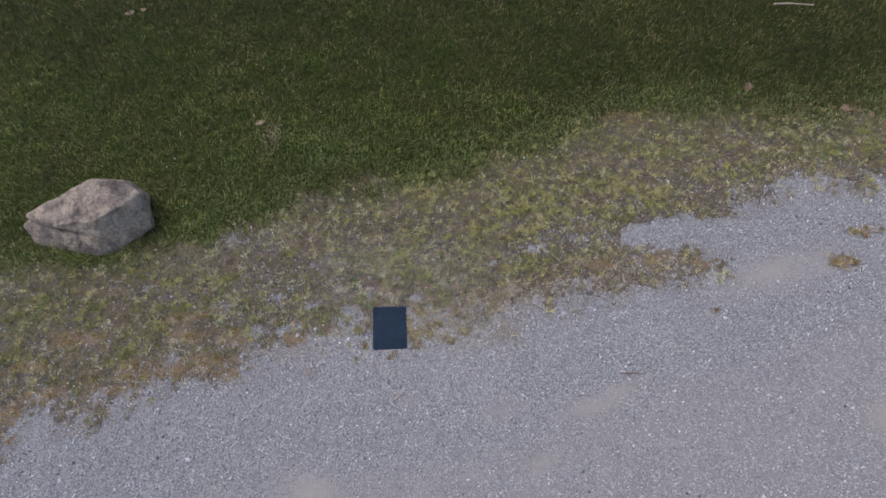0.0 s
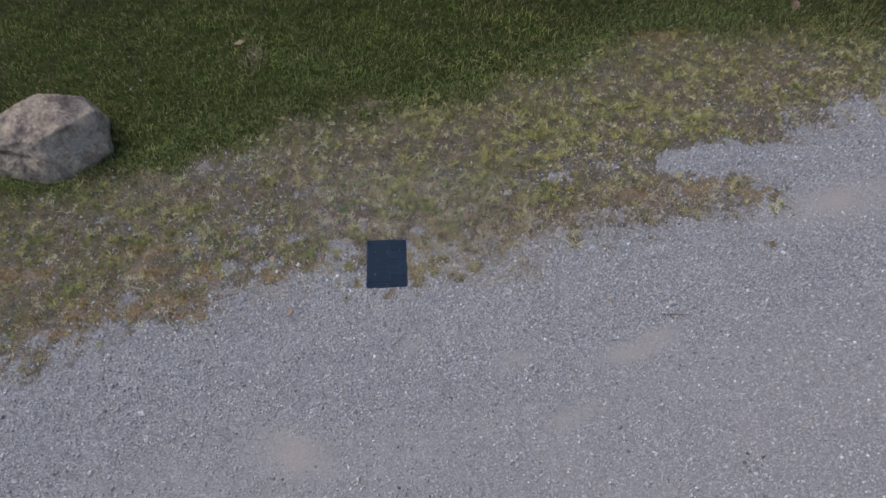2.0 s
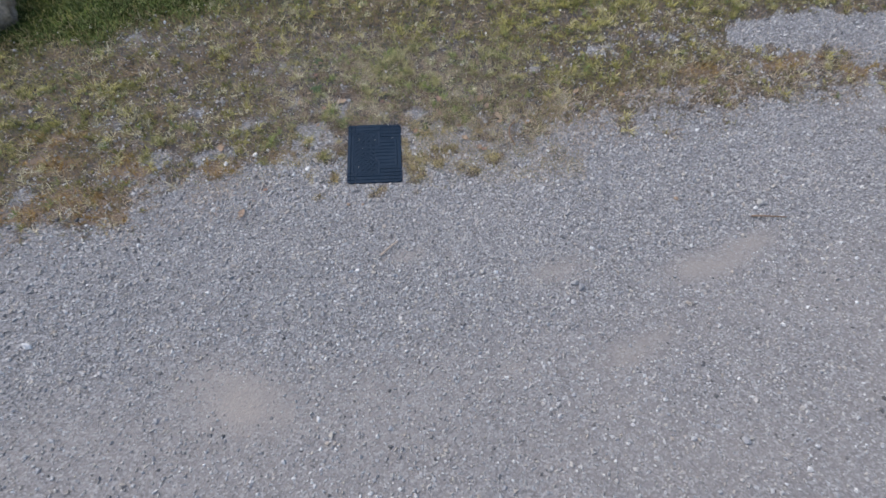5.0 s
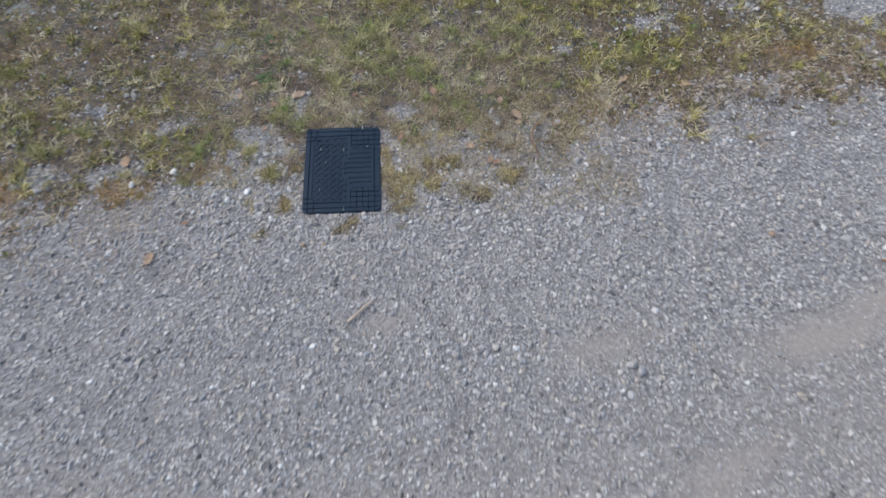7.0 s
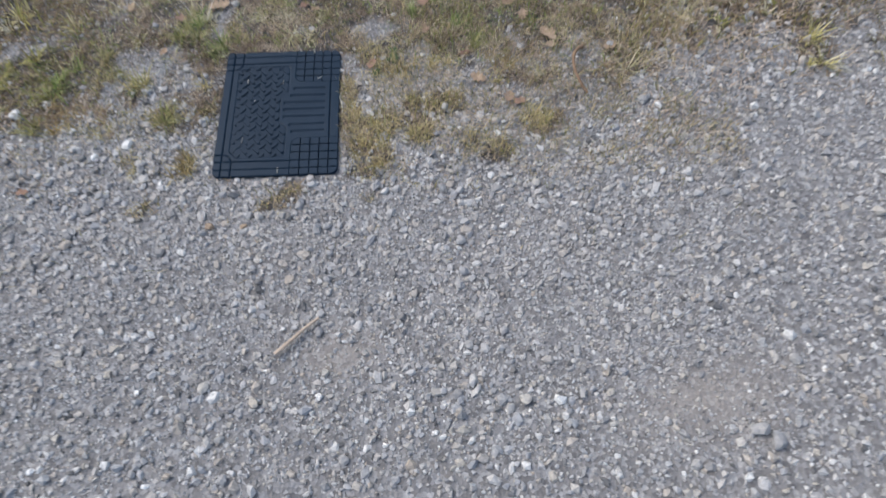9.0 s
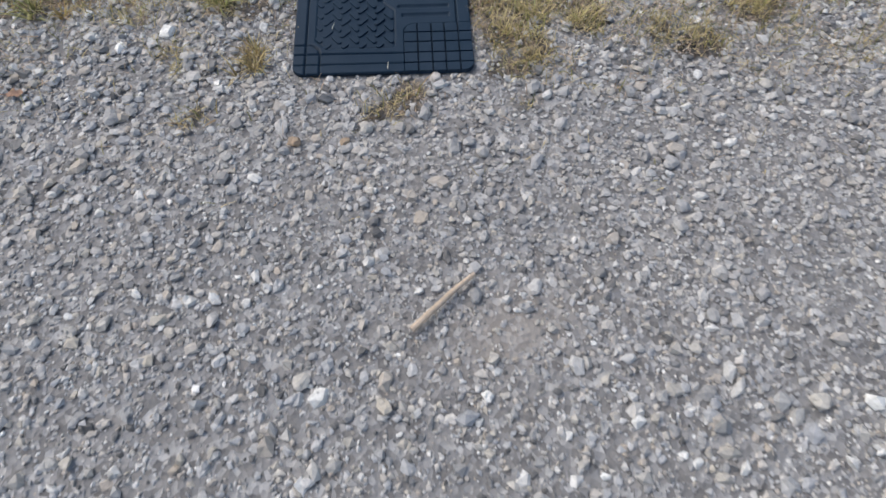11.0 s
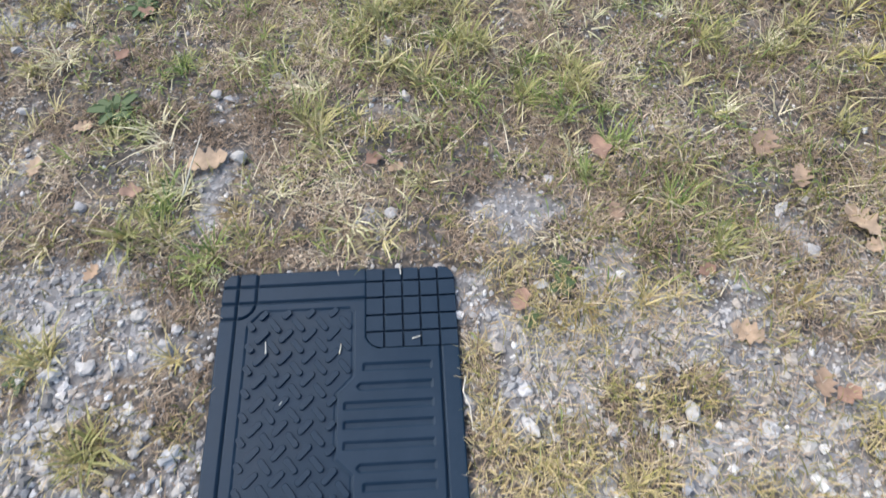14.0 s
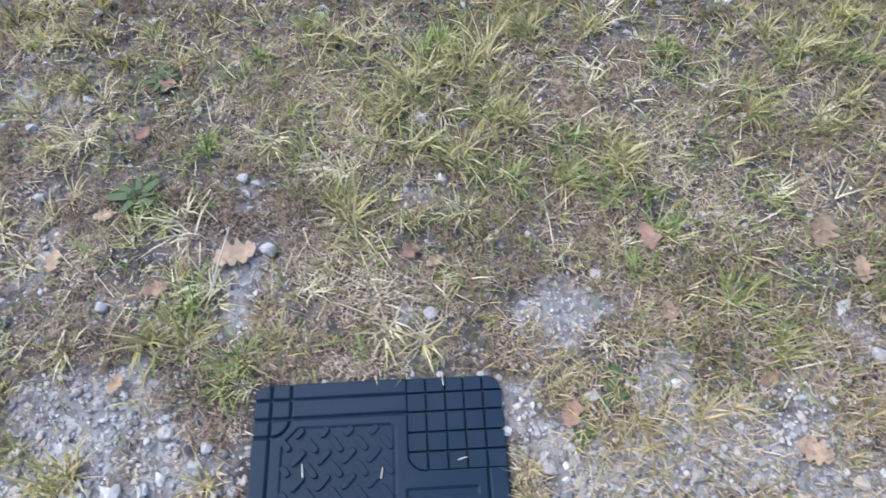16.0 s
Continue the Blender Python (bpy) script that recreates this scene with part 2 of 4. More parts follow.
def ground_material():
    """Grey stone dust and chippings, weedy soil and lawn soil, spread by the ground's own cover layers."""
    mat, nt, b = material("gravel_and_soil", 0.95, 0.2)
    layers = {}
    for key in ("weed", "lawn", "dust", "rust"):
        a = nt.nodes.new("ShaderNodeAttribute")
        a.attribute_name = key
        layers[key] = a.outputs["Fac"]
    tc = nt.nodes.new("ShaderNodeTexCoord")
    v = node(nt, "ShaderNodeTexVoronoi", Scale=105.0)
    nt.links.new(tc.outputs["Object"], v.inputs["Vector"])
    sep = nt.nodes.new("ShaderNodeSeparateColor")
    nt.links.new(v.outputs["Color"], sep.inputs[0])
    chips = ramp(nt, sep.outputs[0], [(0.0, (0.09, 0.092, 0.10)), (0.4, (0.22, 0.225, 0.235)), (0.75, (0.38, 0.385, 0.40)), (1.0, (0.66, 0.66, 0.66))])
    broad = drive_streaks(nt, 1.6, 5.0)
    fines = mix(nt, broad, (0.25, 0.243, 0.24), (0.33, 0.315, 0.30))
    gravel = mix(nt, ramp(nt, noise_tex(nt, 40.0, 3.0), [(0.35, (0.2,) * 3), (0.65, (0.75,) * 3)]), chips, fines)
    gravel = mix(nt, layers["dust"], gravel, mix(nt, noise_tex(nt, 60.0), (0.36, 0.325, 0.295), (0.45, 0.41, 0.37)))
    soil = ramp(nt, noise_tex(nt, 30.0, 6.0, 0.72), [(0.36, (0.016, 0.013, 0.010)), (0.48, (0.095, 0.074, 0.050)), (0.6, (0.20, 0.155, 0.108)), (0.75, (0.38, 0.32, 0.26))])
    soil = mix(nt, 1.0, soil, ramp(nt, noise_tex(nt, 13.0, 5.0, 0.7), [(0.40, (0.30, 0.285, 0.275)), (0.5, (1.0, 1.0, 1.0)), (0.60, (1.5, 1.47, 1.42))]), "MULTIPLY")
    soil = mix(nt, 1.0, soil, ramp(nt, noise_tex(nt, 120.0, 3.0, 0.7), [(0.40, (0.25, 0.24, 0.23)), (0.52, (1.0, 1.0, 1.0)), (0.66, (1.7, 1.65, 1.6))]), "MULTIPLY")
    turf = ramp(nt, noise_tex(nt, 17.0, 6.0, 0.7), [(0.3, (0.016, 0.026, 0.004)), (0.5, (0.032, 0.048, 0.007)), (0.72, (0.085, 0.085, 0.024))])
    edge = noise_tex(nt, 22.0, 5.0, 0.7)
    weed = math_node(nt, "MULTIPLY", math_node(nt, "SUBTRACT", math_node(nt, "MULTIPLY", math_node(nt, "ADD", layers["weed"], edge), 0.5), 0.345), 4.6)
    soil = mix(nt, 1.0, soil, ramp(nt, noise_tex(nt, 3.3, 4.0, 0.65), [(0.36, (0.66, 0.65, 0.66)), (0.6, (1.15, 1.12, 1.05))]), "MULTIPLY")
    soil = mix(nt, math_node(nt, "MULTIPLY", layers["rust"], 0.6), soil, (0.34, 0.22, 0.12))
    col = mix(nt, weed, gravel, soil)
    col = mix(nt, math_node(nt, "MULTIPLY", layers["lawn"], 1.45), col, turf)
    nt.links.new(col, b.inputs["Base Color"])
    h = mix(nt, 0.5, v.outputs["Distance"], noise_tex(nt, 120.0, 4.0))
    bump(nt, b, h, 0.8, 0.006)
    return mat


GROUND = ground_material()


# ---- building helpers ----
def part(name, bm, mat, parent=None, label="", smooth=False):
    me = bpy.data.meshes.new(name)
    bm.to_mesh(me)
    bm.free()
    return link(name, me, mat, parent, label, smooth)


def link(name, me, mat, parent=None, label="", smooth=False):
    if mat and not me.materials:
        me.materials.append(mat)
    me.polygons.foreach_set("use_smooth", np.full(len(me.polygons), smooth))
    ob = new(name, me)
    ob.parent = parent
    if label:
        ob["label"] = label
    return ob


def tri_mesh(name, verts, tris):
    """A mesh from arrays of corners (n, 3) and triangles (m, 3)."""
    me = bpy.data.meshes.new(name)
    verts, tris = np.asarray(verts, np.float32), np.asarray(tris, np.int32)
    me.vertices.add(len(verts))
    me.vertices.foreach_set("co", verts.ravel())
    me.loops.add(tris.size)
    me.loops.foreach_set("vertex_index", tris.ravel())
    me.polygons.add(len(tris))
    me.polygons.foreach_set("loop_start", np.arange(0, tris.size, 3, dtype=np.int32))
    me.polygons.foreach_set("loop_total", np.full(len(tris), 3, np.int32))
    me.update(calc_edges=True)
    return me


def smoothstep(a, b, x):
    t = np.clip((x - a) / (b - a), 0, 1)
    return t * t * (3 - 2 * t)


RNG = np.random.default_rng(7)
LATTICE = RNG.random((64, 64))


def value_noise(x, y, scale, octaves=3):
    """Smooth random field between 0 and 1 over the plan."""
    out, amp, total = 0.0, 1.0, 0.0
    for o in range(octaves):
        u, v = np.asarray(x) * scale + 17.3 * o, np.asarray(y) * scale + 5.7 * o
        iu, iv = np.floor(u).astype(int), np.floor(v).astype(int)
        fu, fv = u - iu, v - iv
        fu, fv = fu * fu * (3 - 2 * fu), fv * fv * (3 - 2 * fv)
        a, b2 = LATTICE[iu % 64, iv % 64], LATTICE[(iu + 1) % 64, iv % 64]
        c, d = LATTICE[iu % 64, (iv + 1) % 64], LATTICE[(iu + 1) % 64, (iv + 1) % 64]
        out = out + amp * ((a * (1 - fu) + b2 * fu) * (1 - fv) + (c * (1 - fu) + d * fu) * fv)
        total += amp
        amp, scale = amp * 0.5, scale * 2.1
    return out / total


# ---- plan of the ground ----
GRAVEL_EDGE = [(-30, -6.0), (-3.19, -0.76), (-2.97, -0.56), (-2.54, -0.48), (-2.08, -0.33), (-1.7, -0.20), (-1.25, -0.13), (-0.74, -0.01), (-0.32, 0.06), (0.53, 0.08), (1.08, 0.17), (1.53, 0.26), (2.05, 0.39), (2.58, 0.50), (3.05, 0.55), (3.55, 0.65),
               (3.72, 0.80), (3.87, 1.39), (4.4, 1.51), (4.93, 1.75), (5.33, 1.62), (6.5, 1.55), (40, 6.0)]
BAY_TOP = [(2.3, 0.98), (2.59, 1.17), (2.8, 1.29), (3.35, 1.31), (3.87, 1.39), (4.0, 1.42)]
BAY_LOW = [(2.3, 0.97), (2.61, 0.97), (3.12, 0.88), (3.62, 0.85), (4.0, 0.80)]
LAWN_EDGE = [(-40, -2.0), (-3.69, 1.05), (-3.36, 1.03), (-2.85, 0.97), (-2.21, 1.13), (-1.62, 1.33), (-1.23, 1.45), (-0.72, 1.74), (0.25, 1.85), (1.19, 2.11), (1.86, 2.40), (2.78, 2.76), (3.93, 2.80), (4.9, 2.65), (6.09, 2.73), (40, 8.0)]


def line(points, x):
    return np.interp(x, [p[0] for p in points], [p[1] for p in points])


def spot(x, y, cx, cy, rx, ry, turn=0.0):
    c, s = math.cos(turn), math.sin(turn)
    u, v = (x - cx) * c + (y - cy) * s, (y - cy) * c - (x - cx) * s
    return np.exp(-((u / rx) ** 2 + (v / ry) ** 2))


# patches of the verge: middle and half-widths
BARE_NEAR = ((-0.6, 0.47, 0.12, 0.08), (-0.23, 0.39, 0.1, 0.09), (-0.37, 0.13, 0.12, 0.08), (-0.74, 0.29, 0.07, 0.06), (-0.94, 0.58, 0.1, 0.05), (-0.03, 0.53, 0.04, 0.05), (-0.19, 0.39, 0.08, 0.06), (-0.38, 0.66, 0.05, 0.06), (0.43, 0.51, 0.09, 0.05), (-0.02, 0.6, 0.04, 0.03), (0.21, 0.72, 0.04, 0.04), (0.61, 0.68, 0.04, 0.05), (-0.04, 0.75, 0.05, 0.04), (0.58, 0.31, 0.09, 0.06), (0.41, 0.33, 0.06, 0.05), (0.35, 0.4, 0.04, 0.04), (0.85, 0.71, 0.04, 0.06), (0.83, 0.48, 0.04, 0.04), (0.55, 0.43, 0.05, 0.04), (0.2, 0.53, 0.05, 0.04), (-0.37, 0.75, 0.04, 0.04))
BARE_FAR = ((1.7, 1.05, 0.2, 0.13), (2.19, 1.12, 0.26, 0.12), (-1.43, 0.52, 0.11, 0.07), (-2.21, 0.76, 0.14, 0.06), (-1.43, 1.26, 0.15, 0.07), (-1.03, 1.34, 0.1, 0.07), (-0.8, 0.67, 0.09, 0.04), (-1.11, 0.24, 0.09, 0.07), (-1.85, 0.06, 0.09, 0.07), (-1.48, 0.35, 0.11, 0.05), (-0.62, 0.92, 0.08, 0.05), (-0.34, 0.95, 0.12, 0.08), (-2.14, 0.05, 0.09, 0.04), (0.78, 1.13, 0.1, 0.07), (0.55, 1.14, 0.1, 0.08), (1.21, 0.86, 0.1, 0.05), (-0.05, 0.63, 0.12, 0.07), (-0.36, 0.59, 0.12, 0.1), (1.83, 0.61, 0.1, 0.05), (1.29, 0.56, 0.16, 0.06))
LUSH_FAR = ((0.89, 0.98, 0.19, 0.17), (1.13, 1.23, 0.21, 0.12), (0.41, 0.81, 0.16, 0.13), (0.45, 1.17, 0.19, 0.15), (1.5, 0.87, 0.19, 0.1), (1.65, 1.26, 0.22, 0.12), (1.85, 1.43, 0.22, 0.14), (2.18, 1.51, 0.22, 0.16), (2.57, 1.43, 0.2, 0.19), (3.06, 1.57, 0.23, 0.14), (3.32, 1.4, 0.11, 0.07), (1.29, 1.46, 0.22, 0.12), (0.74, 1.8, 0.27, 0.13), (-1.23, 0.54, 0.1, 0.07), (-1.01, 0.5, 0.08, 0.07), (-1.57, 0.56, 0.13, 0.09), (-1.84, 0.49, 0.11, 0.07), (-2.24, 0.54, 0.11, 0.09), (-2.12, 0.25, 0.18, 0.11), (-1.4, 0.78, 0.16, 0.07), (-0.83, 1.06, 0.12, 0.07), (0.23, 0.9, 0.12, 0.1), (1.69, 1.76, 0.36, 0.13), (2.55, 1.72, 0.27, 0.13))
LUSH_EDGE = ((-2.26, 0.11, 0.11, 0.09), (-2.64, -0.14, 0.1, 0.1), (-2.12, -0.06, 0.13, 0.08), (-3.26, 0.05, 0.2, 0.14), (-3.22, 0.5, 0.27, 0.15), (-2.77, 0.59, 0.21, 0.12), (-1.94, 0.8, 0.28, 0.09), (-1.14, 0.4, 0.16, 0.07), (-0.54, 0.37, 0.16, 0.09), (0.23, 0.82, 0.23, 0.13), (3.95, 1.91, 0.38, 0.19), (5.05, 2.1, 0.46, 0.18), (3.33, 2.25, 0.39, 0.15), (2.4, 1.75, 0.43, 0.23), (5.46, 1.61, 0.13, 0.15), (4.84, 2.44, 0.4, 0.13), (5.67, 2.15, 0.26, 0.16), (1.81, 1.56, 0.36, 0.18), (1.16, 1.1, 0.29, 0.14))
OCHRE_A = ((-1.26, 0.16, 0.18, 0.1), (-0.75, 0.16, 0.15, 0.08), (-2.17, -0.09, 0.21, 0.15), (-1.85, -0.11, 0.21, 0.08), (-1.35, -0.16, 0.21, 0.08), (2.97, 0.86, 0.21, 0.09), (3.32, 0.76, 0.12, 0.06), (2.32, 0.78, 0.18, 0.07), (3.33, 0.23, 0.05, 0.04), (-1.62, -0.04, 0.18, 0.09), (-0.34, 0.21, 0.15, 0.07), (-1.75, 0.23, 0.22, 0.09))
TAN = ((0.62, 0.38, 0.25, 0.13), (1.01, 0.44, 0.3, 0.13), (1.45, 0.49, 0.34, 0.11), (1.9, 0.56, 0.35, 0.1), (2.4, 0.63, 0.35, 0.09), (2.88, 0.74, 0.27, 0.08), (2.26, 0.8, 0.36, 0.08), (0.49, 0.16, 0.12, 0.15), (0.95, 0.65, 0.35, 0.1), (3.34, 0.88, 0.14, 0.07))
OCHRE_B = ((5.17, 1.05, 0.21, 0.08), (4.79, 0.7, 0.18, 0.1), (-3.18, -0.45, 0.15, 0.1), (-3.15, -0.67, 0.1, 0.07), (-2.93, -0.28, 0.25, 0.1), (-1.28, 0.17, 0.19, 0.08), (-1.86, -0.13, 0.21, 0.07), (2.82, 0.82, 0.23, 0.08), (3.38, 0.73, 0.17, 0.09), (-3.15, -0.01, 0.2, 0.08), (5.63, 2.75, 0.27, 0.09), (2.98, 2.77, 0.4, 0.17), (-1.46, -0.04, 0.21, 0.06), (-2.34, -0.26, 0.2, 0.06), (-2.8, 0.25, 0.31, 0.11), (-1.78, 0.43, 0.27, 0.09))
NEAR_WEED = ((-0.13, 0.2, 0.084, 0.056), (-0.25, 0.3, 0.042, 0.042), (-0.07, 0.04, 0.028, 0.056), (-0.22, 0.06, 0.028, 0.028), (-0.31, 0.17, 0.042, 0.042), (-0.03, 0.22, 0.028, 0.042), (0.35, 0.27, 0.028, 0.056), (0.35, 0.16, 0.042, 0.07), (0.39, 0.1, 0.056, 0.07), (0.43, 0.05, 0.042, 0.056), (0.45, 0.15, 0.056, 0.056), (0.53, 0.23, 0.042, 0.042), (0.54, 0.12, 0.042, 0.056), (0.68, 0.09, 0.042, 0.042), (0.75, 0.06, 0.042, 0.042), (0.86, 0.15, 0.056, 0.056), (0.4, -0.09, 0.014, 0.014), (0.16, -0.08, 0.056, 0.042), (-0.16, -0.09, 0.042, 0.028), (0.38, 0.01, 0.042, 0.042), (0.2, -0.05, 0.042, 0.028), (0.61, 0.22, 0.07, 0.042), (0.42, 0.38, 0.07, 0.084), (-0.34, 0.38, 0.056, 0.098))
DUST = ((-0.49, -1.26, 0.31, 0.14), (1.93, -0.65, 0.26, 0.08), (2.21, -0.52, 0.18, 0.06), (1.46, -1.11, 0.19, 0.09), (0.83, -1.16, 0.1, 0.04), (2.06, -0.63, 0.21, 0.07), (1.52, -1.07, 0.21, 0.06), (1.18, -0.63, 0.13, 0.07), (1.14, -0.62, 0.15, 0.06), (0.33, -0.49, 0.08, 0.05), (4.12, 0.63, 0.58, 0.16), (4.57, -0.88, 0.21, 0.2), (-0.48, -1.19, 0.28, 0.11))


def patches(x, y, spots):
    out = np.zeros(np.shape(x))
    for cx, cy, rx, ry in spots:
        out = np.maximum(out, spot(x, y, cx, cy, rx, ry))
    return out


def ochre(x, y):
    x, y = np.asarray(x, float), np.asarray(y, float)
    p = np.maximum(patches(x, y, OCHRE_A), patches(x, y, OCHRE_B))
    return smoothstep(0.25, 0.8, p * (0.5 + 1.0 * value_noise(x, y, 9.0, 3)))


def lush(x, y):
    x, y = np.asarray(x, float), np.asarray(y, float)
    p = np.maximum(patches(x, y, LUSH_FAR), patches(x, y, LUSH_EDGE))
    return np.clip(p * (0.35 + 1.3 * value_noise(x, y, 6.0, 3)), 0, 1)


def bare(x, y):
    return np.maximum(patches(x, y, BARE_NEAR), patches(x, y, BARE_FAR))


def weediness(x, y):
    """0 on open gravel, 1 on weedy soil, broken up into patches a hand wide."""
    x, y = np.asarray(x, float), np.asarray(y, float)
    wob = (value_noise(x, y, 3.4, 4) - 0.5) * 0.38
    up = y - line(GRAVEL_EDGE, x) + wob
    side = smoothstep(-0.3, -1.2, x) + smoothstep(1.2, 1.9, x)
    w = np.interp(up, [-0.10, 0.05, 0.25, 0.42], [0.0, 0.16, 0.48, 1.0])
    w = np.maximum(w, np.clip(side, 0, 1) * np.interp(up, [-0.25, 0.0, 0.16, 0.4, 0.8], [0.0, 0.30, 0.56, 0.74, 1.0]))
    rag = (value_noise(x, y, 6.0, 3) - 0.5) * 0.36
    inside = smoothstep(-0.09, 0.10, np.minimum(y - line(BAY_LOW, x), line(BAY_TOP, x) - y) + rag) * smoothstep(2.25, 2.75, x + rag) * (x < 4.1)
    w = w * (1 - 0.95 * inside)
    w = np.maximum(w, np.maximum(0.95 * patches(x, y, NEAR_WEED), 0.42 * patches(x, y, TAN)))
    w = np.maximum(w, (0.35 + 0.8 * value_noise(x, y, 6.0, 3)) * np.maximum(patches(x, y, OCHRE_B), patches(x, y, OCHRE_A) * smoothstep(0.6, 1.2, np.abs(x - 0.3))))
    w = w * (1 - 0.70 * patches(x, y, BARE_NEAR)) * (1 - 0.5 * patches(x, y, BARE_FAR)) + 0.15 * lush(x, y)
    return smoothstep(0.15, 0.9, w + (value_noise(x, y, 7.0, 3) - 0.5) * 0.8 + (value_noise(x, y, 31.0, 2) - 0.5) * 0.9) * smoothstep(0.04, 0.30, w)


def lawnness(x, y):
    x, y = np.asarray(x, float), np.asarray(y, float)
    wob = (value_noise(x, y, 3.0, 5) - 0.5) * 0.55
    return smoothstep(-0.26 - 0.16 * smoothstep(0.3, 1.6, x), 0.24, y - line(LAWN_EDGE, x) + wob)


def dustiness(x, y):
    x, y = np.asarray(x, float), np.asarray(y, float)
    d = np.zeros(np.shape(x))
    for cx, cy, rx, ry in DUST:
        d = np.maximum(d, spot(x, y, cx, cy, rx * 1.2, ry * 1.15, -0.4 if cx < 0 else 0.25))
    # the wheel track runs along the edge of the verge
    v = y - 0.2 * x
    d = np.maximum(0.8 * d, 0.30 * smoothstep(-0.95, -1.35, v + 0.5 * (value_noise(x, y, 0.8, 2) - 0.5)))
    return np.clip(d * (0.4 + 1.1 * value_noise(x, y, 3.0, 4)), 0, 1)


def ground_z(x, y):
    x, y = np.asarray(x, float), np.asarray(y, float)
    calm = smoothstep(0.25, 0.6, np.hypot(x - 0.16, y - 0.21))
    w = weediness(x, y)
    return calm * (0.022 * (value_noise(x, y, 1.4, 2) - 0.5) + (0.018 * (value_noise(x, y, 9.0, 3) - 0.5)) * w)


MAT_W, MAT_L = 0.321, 0.432
MAT_POSE = pose(0.1605, 0.2125, 0.003, 0, 0, -0.5)


def off_mat(x, y, gap=0.0):
    return (np.abs(x - 0.1605) > MAT_W / 2 + gap) | (np.abs(y - 0.2125) > MAT_L / 2 + gap)


def build_ground():
    far = np.array([8.0, 14, 25, 50, 100, 200, 400])
    xs = np.r_[-far[::-1], np.arange(-5.6, 7.4, 0.04), far + 1]
    ys = np.r_[-far[::-1] + 2, np.arange(-3.2, 5.6, 0.04), far]
    gx, gy = np.meshgrid(xs, ys)
    gx, gy = gx.ravel(), gy.ravel()
    near = (np.abs(gx) < 7.4) & (gy > -3.3) & (gy < 5.7)
    gz = np.where(near, ground_z(gx, gy), 0.0)
    nx, ny = len(xs), len(ys)
    i = (np.arange(ny - 1)[:, None] * nx + np.arange(nx - 1)[None]).ravel()
    tris = np.r_[np.c_[i, i + 1, i + nx + 1], np.c_[i, i + nx + 1, i + nx]]
    me = tri_mesh("ground", np.c_[gx, gy, gz], tris)
    for key, field in (("weed", weediness), ("lawn", lawnness), ("dust", dustiness), ("rust", ochre)):
        me.attributes.new(key, "FLOAT", "POINT").data.foreach_set("value", np.asarray(field(gx, gy), np.float32))
    ob = link("ground", me, GROUND, smooth=True)
    tagged(ob, "grey gravel drive edge running into weedy soil and lawn", "ground", kind="structure")


build_ground()


# ---- stones ----
def stone_shapes(count, ring, top):
    """Little stones, about one unit long, flat below: corners (count, v, 3) and their triangles. top 0: worn round, with a waist and a crown."""
    a = np.arange(ring) * 2 * math.pi / ring
    if top == 0:
        base = np.r_[np.c_[np.cos(a) * 0.8, np.sin(a) * 0.8, np.full(ring, -0.35)], np.c_[np.cos(a + 0.4), np.sin(a + 0.4), np.full(ring, 0.12)], np.c_[np.cos(a + 0.8) * 0.66, np.sin(a + 0.8) * 0.66, np.full(ring, 0.60)], [[0, 0, 0.72]]]
        tris = []
        for k in range(ring):
            j = (k + 1) % ring
            for lo in (0, ring):
                tris += [(lo + k, lo + j, lo + ring + k), (lo + j, lo + ring + j, lo + ring + k)]
            tris.append((2 * ring + k, 2 * ring + j, 3 * ring))
        squeeze = RNG.uniform(0.75, 1.25, (count, ring, 1))
        shapes = base[None] * np.concatenate([squeeze, squeeze, squeeze, np.ones((count, 1, 1))], 1) + RNG.normal(0, 0.12, (count, len(base), 3))
        return shapes, np.array(tris)
    b = (np.arange(top) + 0.3) * 2 * math.pi / top
    base = np.r_[np.c_[np.cos(a), np.sin(a), np.full(ring, -0.35)], np.c_[np.cos(b) * 0.62, np.sin(b) * 0.62, np.full(top, 0.62)]]
    tris, i, j = [], 0, 0
    while i < ring or j < top:
        if j >= top or (i < ring and (i + 0.5) / ring <= (j + 0.8) / top):
            tris.append((i % ring, (i + 1) % ring, ring + j % top))
            i += 1
        else:
            tris.append((i % ring, ring + (j + 1) % top, ring + j % top))
            j += 1
    tris = [t for t in tris if len(set(t)) == 3] + [(ring, ring + k, ring + k + 1) for k in range(1, top - 1)]
    shapes = base[None] * RNG.uniform(0.7, 1.2, (count, len(base), 1)) + RNG.normal(0, 0.13, (count, len(base), 3))
    return shapes, np.array(tris)


def scatter_stones(name, x, y, size, label, ring=6, top=4, mat=STONE, category="gravel"):
    n = len(x)
    shapes, tris = stone_shapes(64, ring, top)
    v = shapes[RNG.integers(0, 64, n)]
    v = v * RNG.uniform((0.8, 0.6, 0.40), (1.2, 0.95, 0.85), (n, 3))[:, None]
    tilt, turn = RNG.normal(0, 0.26, n), RNG.uniform(0, 6.283, n)
    ct, st = np.cos(tilt)[:, None], np.sin(tilt)[:, None]
    v = np.stack([v[..., 0] * ct - v[..., 2] * st, v[..., 1], v[..., 0] * st + v[..., 2] * ct], -1)
    c, s = np.cos(turn)[:, None], np.sin(turn)[:, None]
    v = np.stack([v[..., 0] * c - v[..., 1] * s, v[..., 0] * s + v[..., 1] * c, v[..., 2]], -1) * (size / 2)[:, None, None]
    v = v + np.stack([x, y, ground_z(x, y) + size * RNG.uniform(0.0, 0.22, n)], -1)[:, None]
    t = (tris[None] + (np.arange(n) * v.shape[1])[:, None, None]).reshape(-1, 3)
    ob = link(name, tri_mesh(name, v.reshape(-1, 3), t), mat)
    return tagged(ob, label, category, kind="stuff")


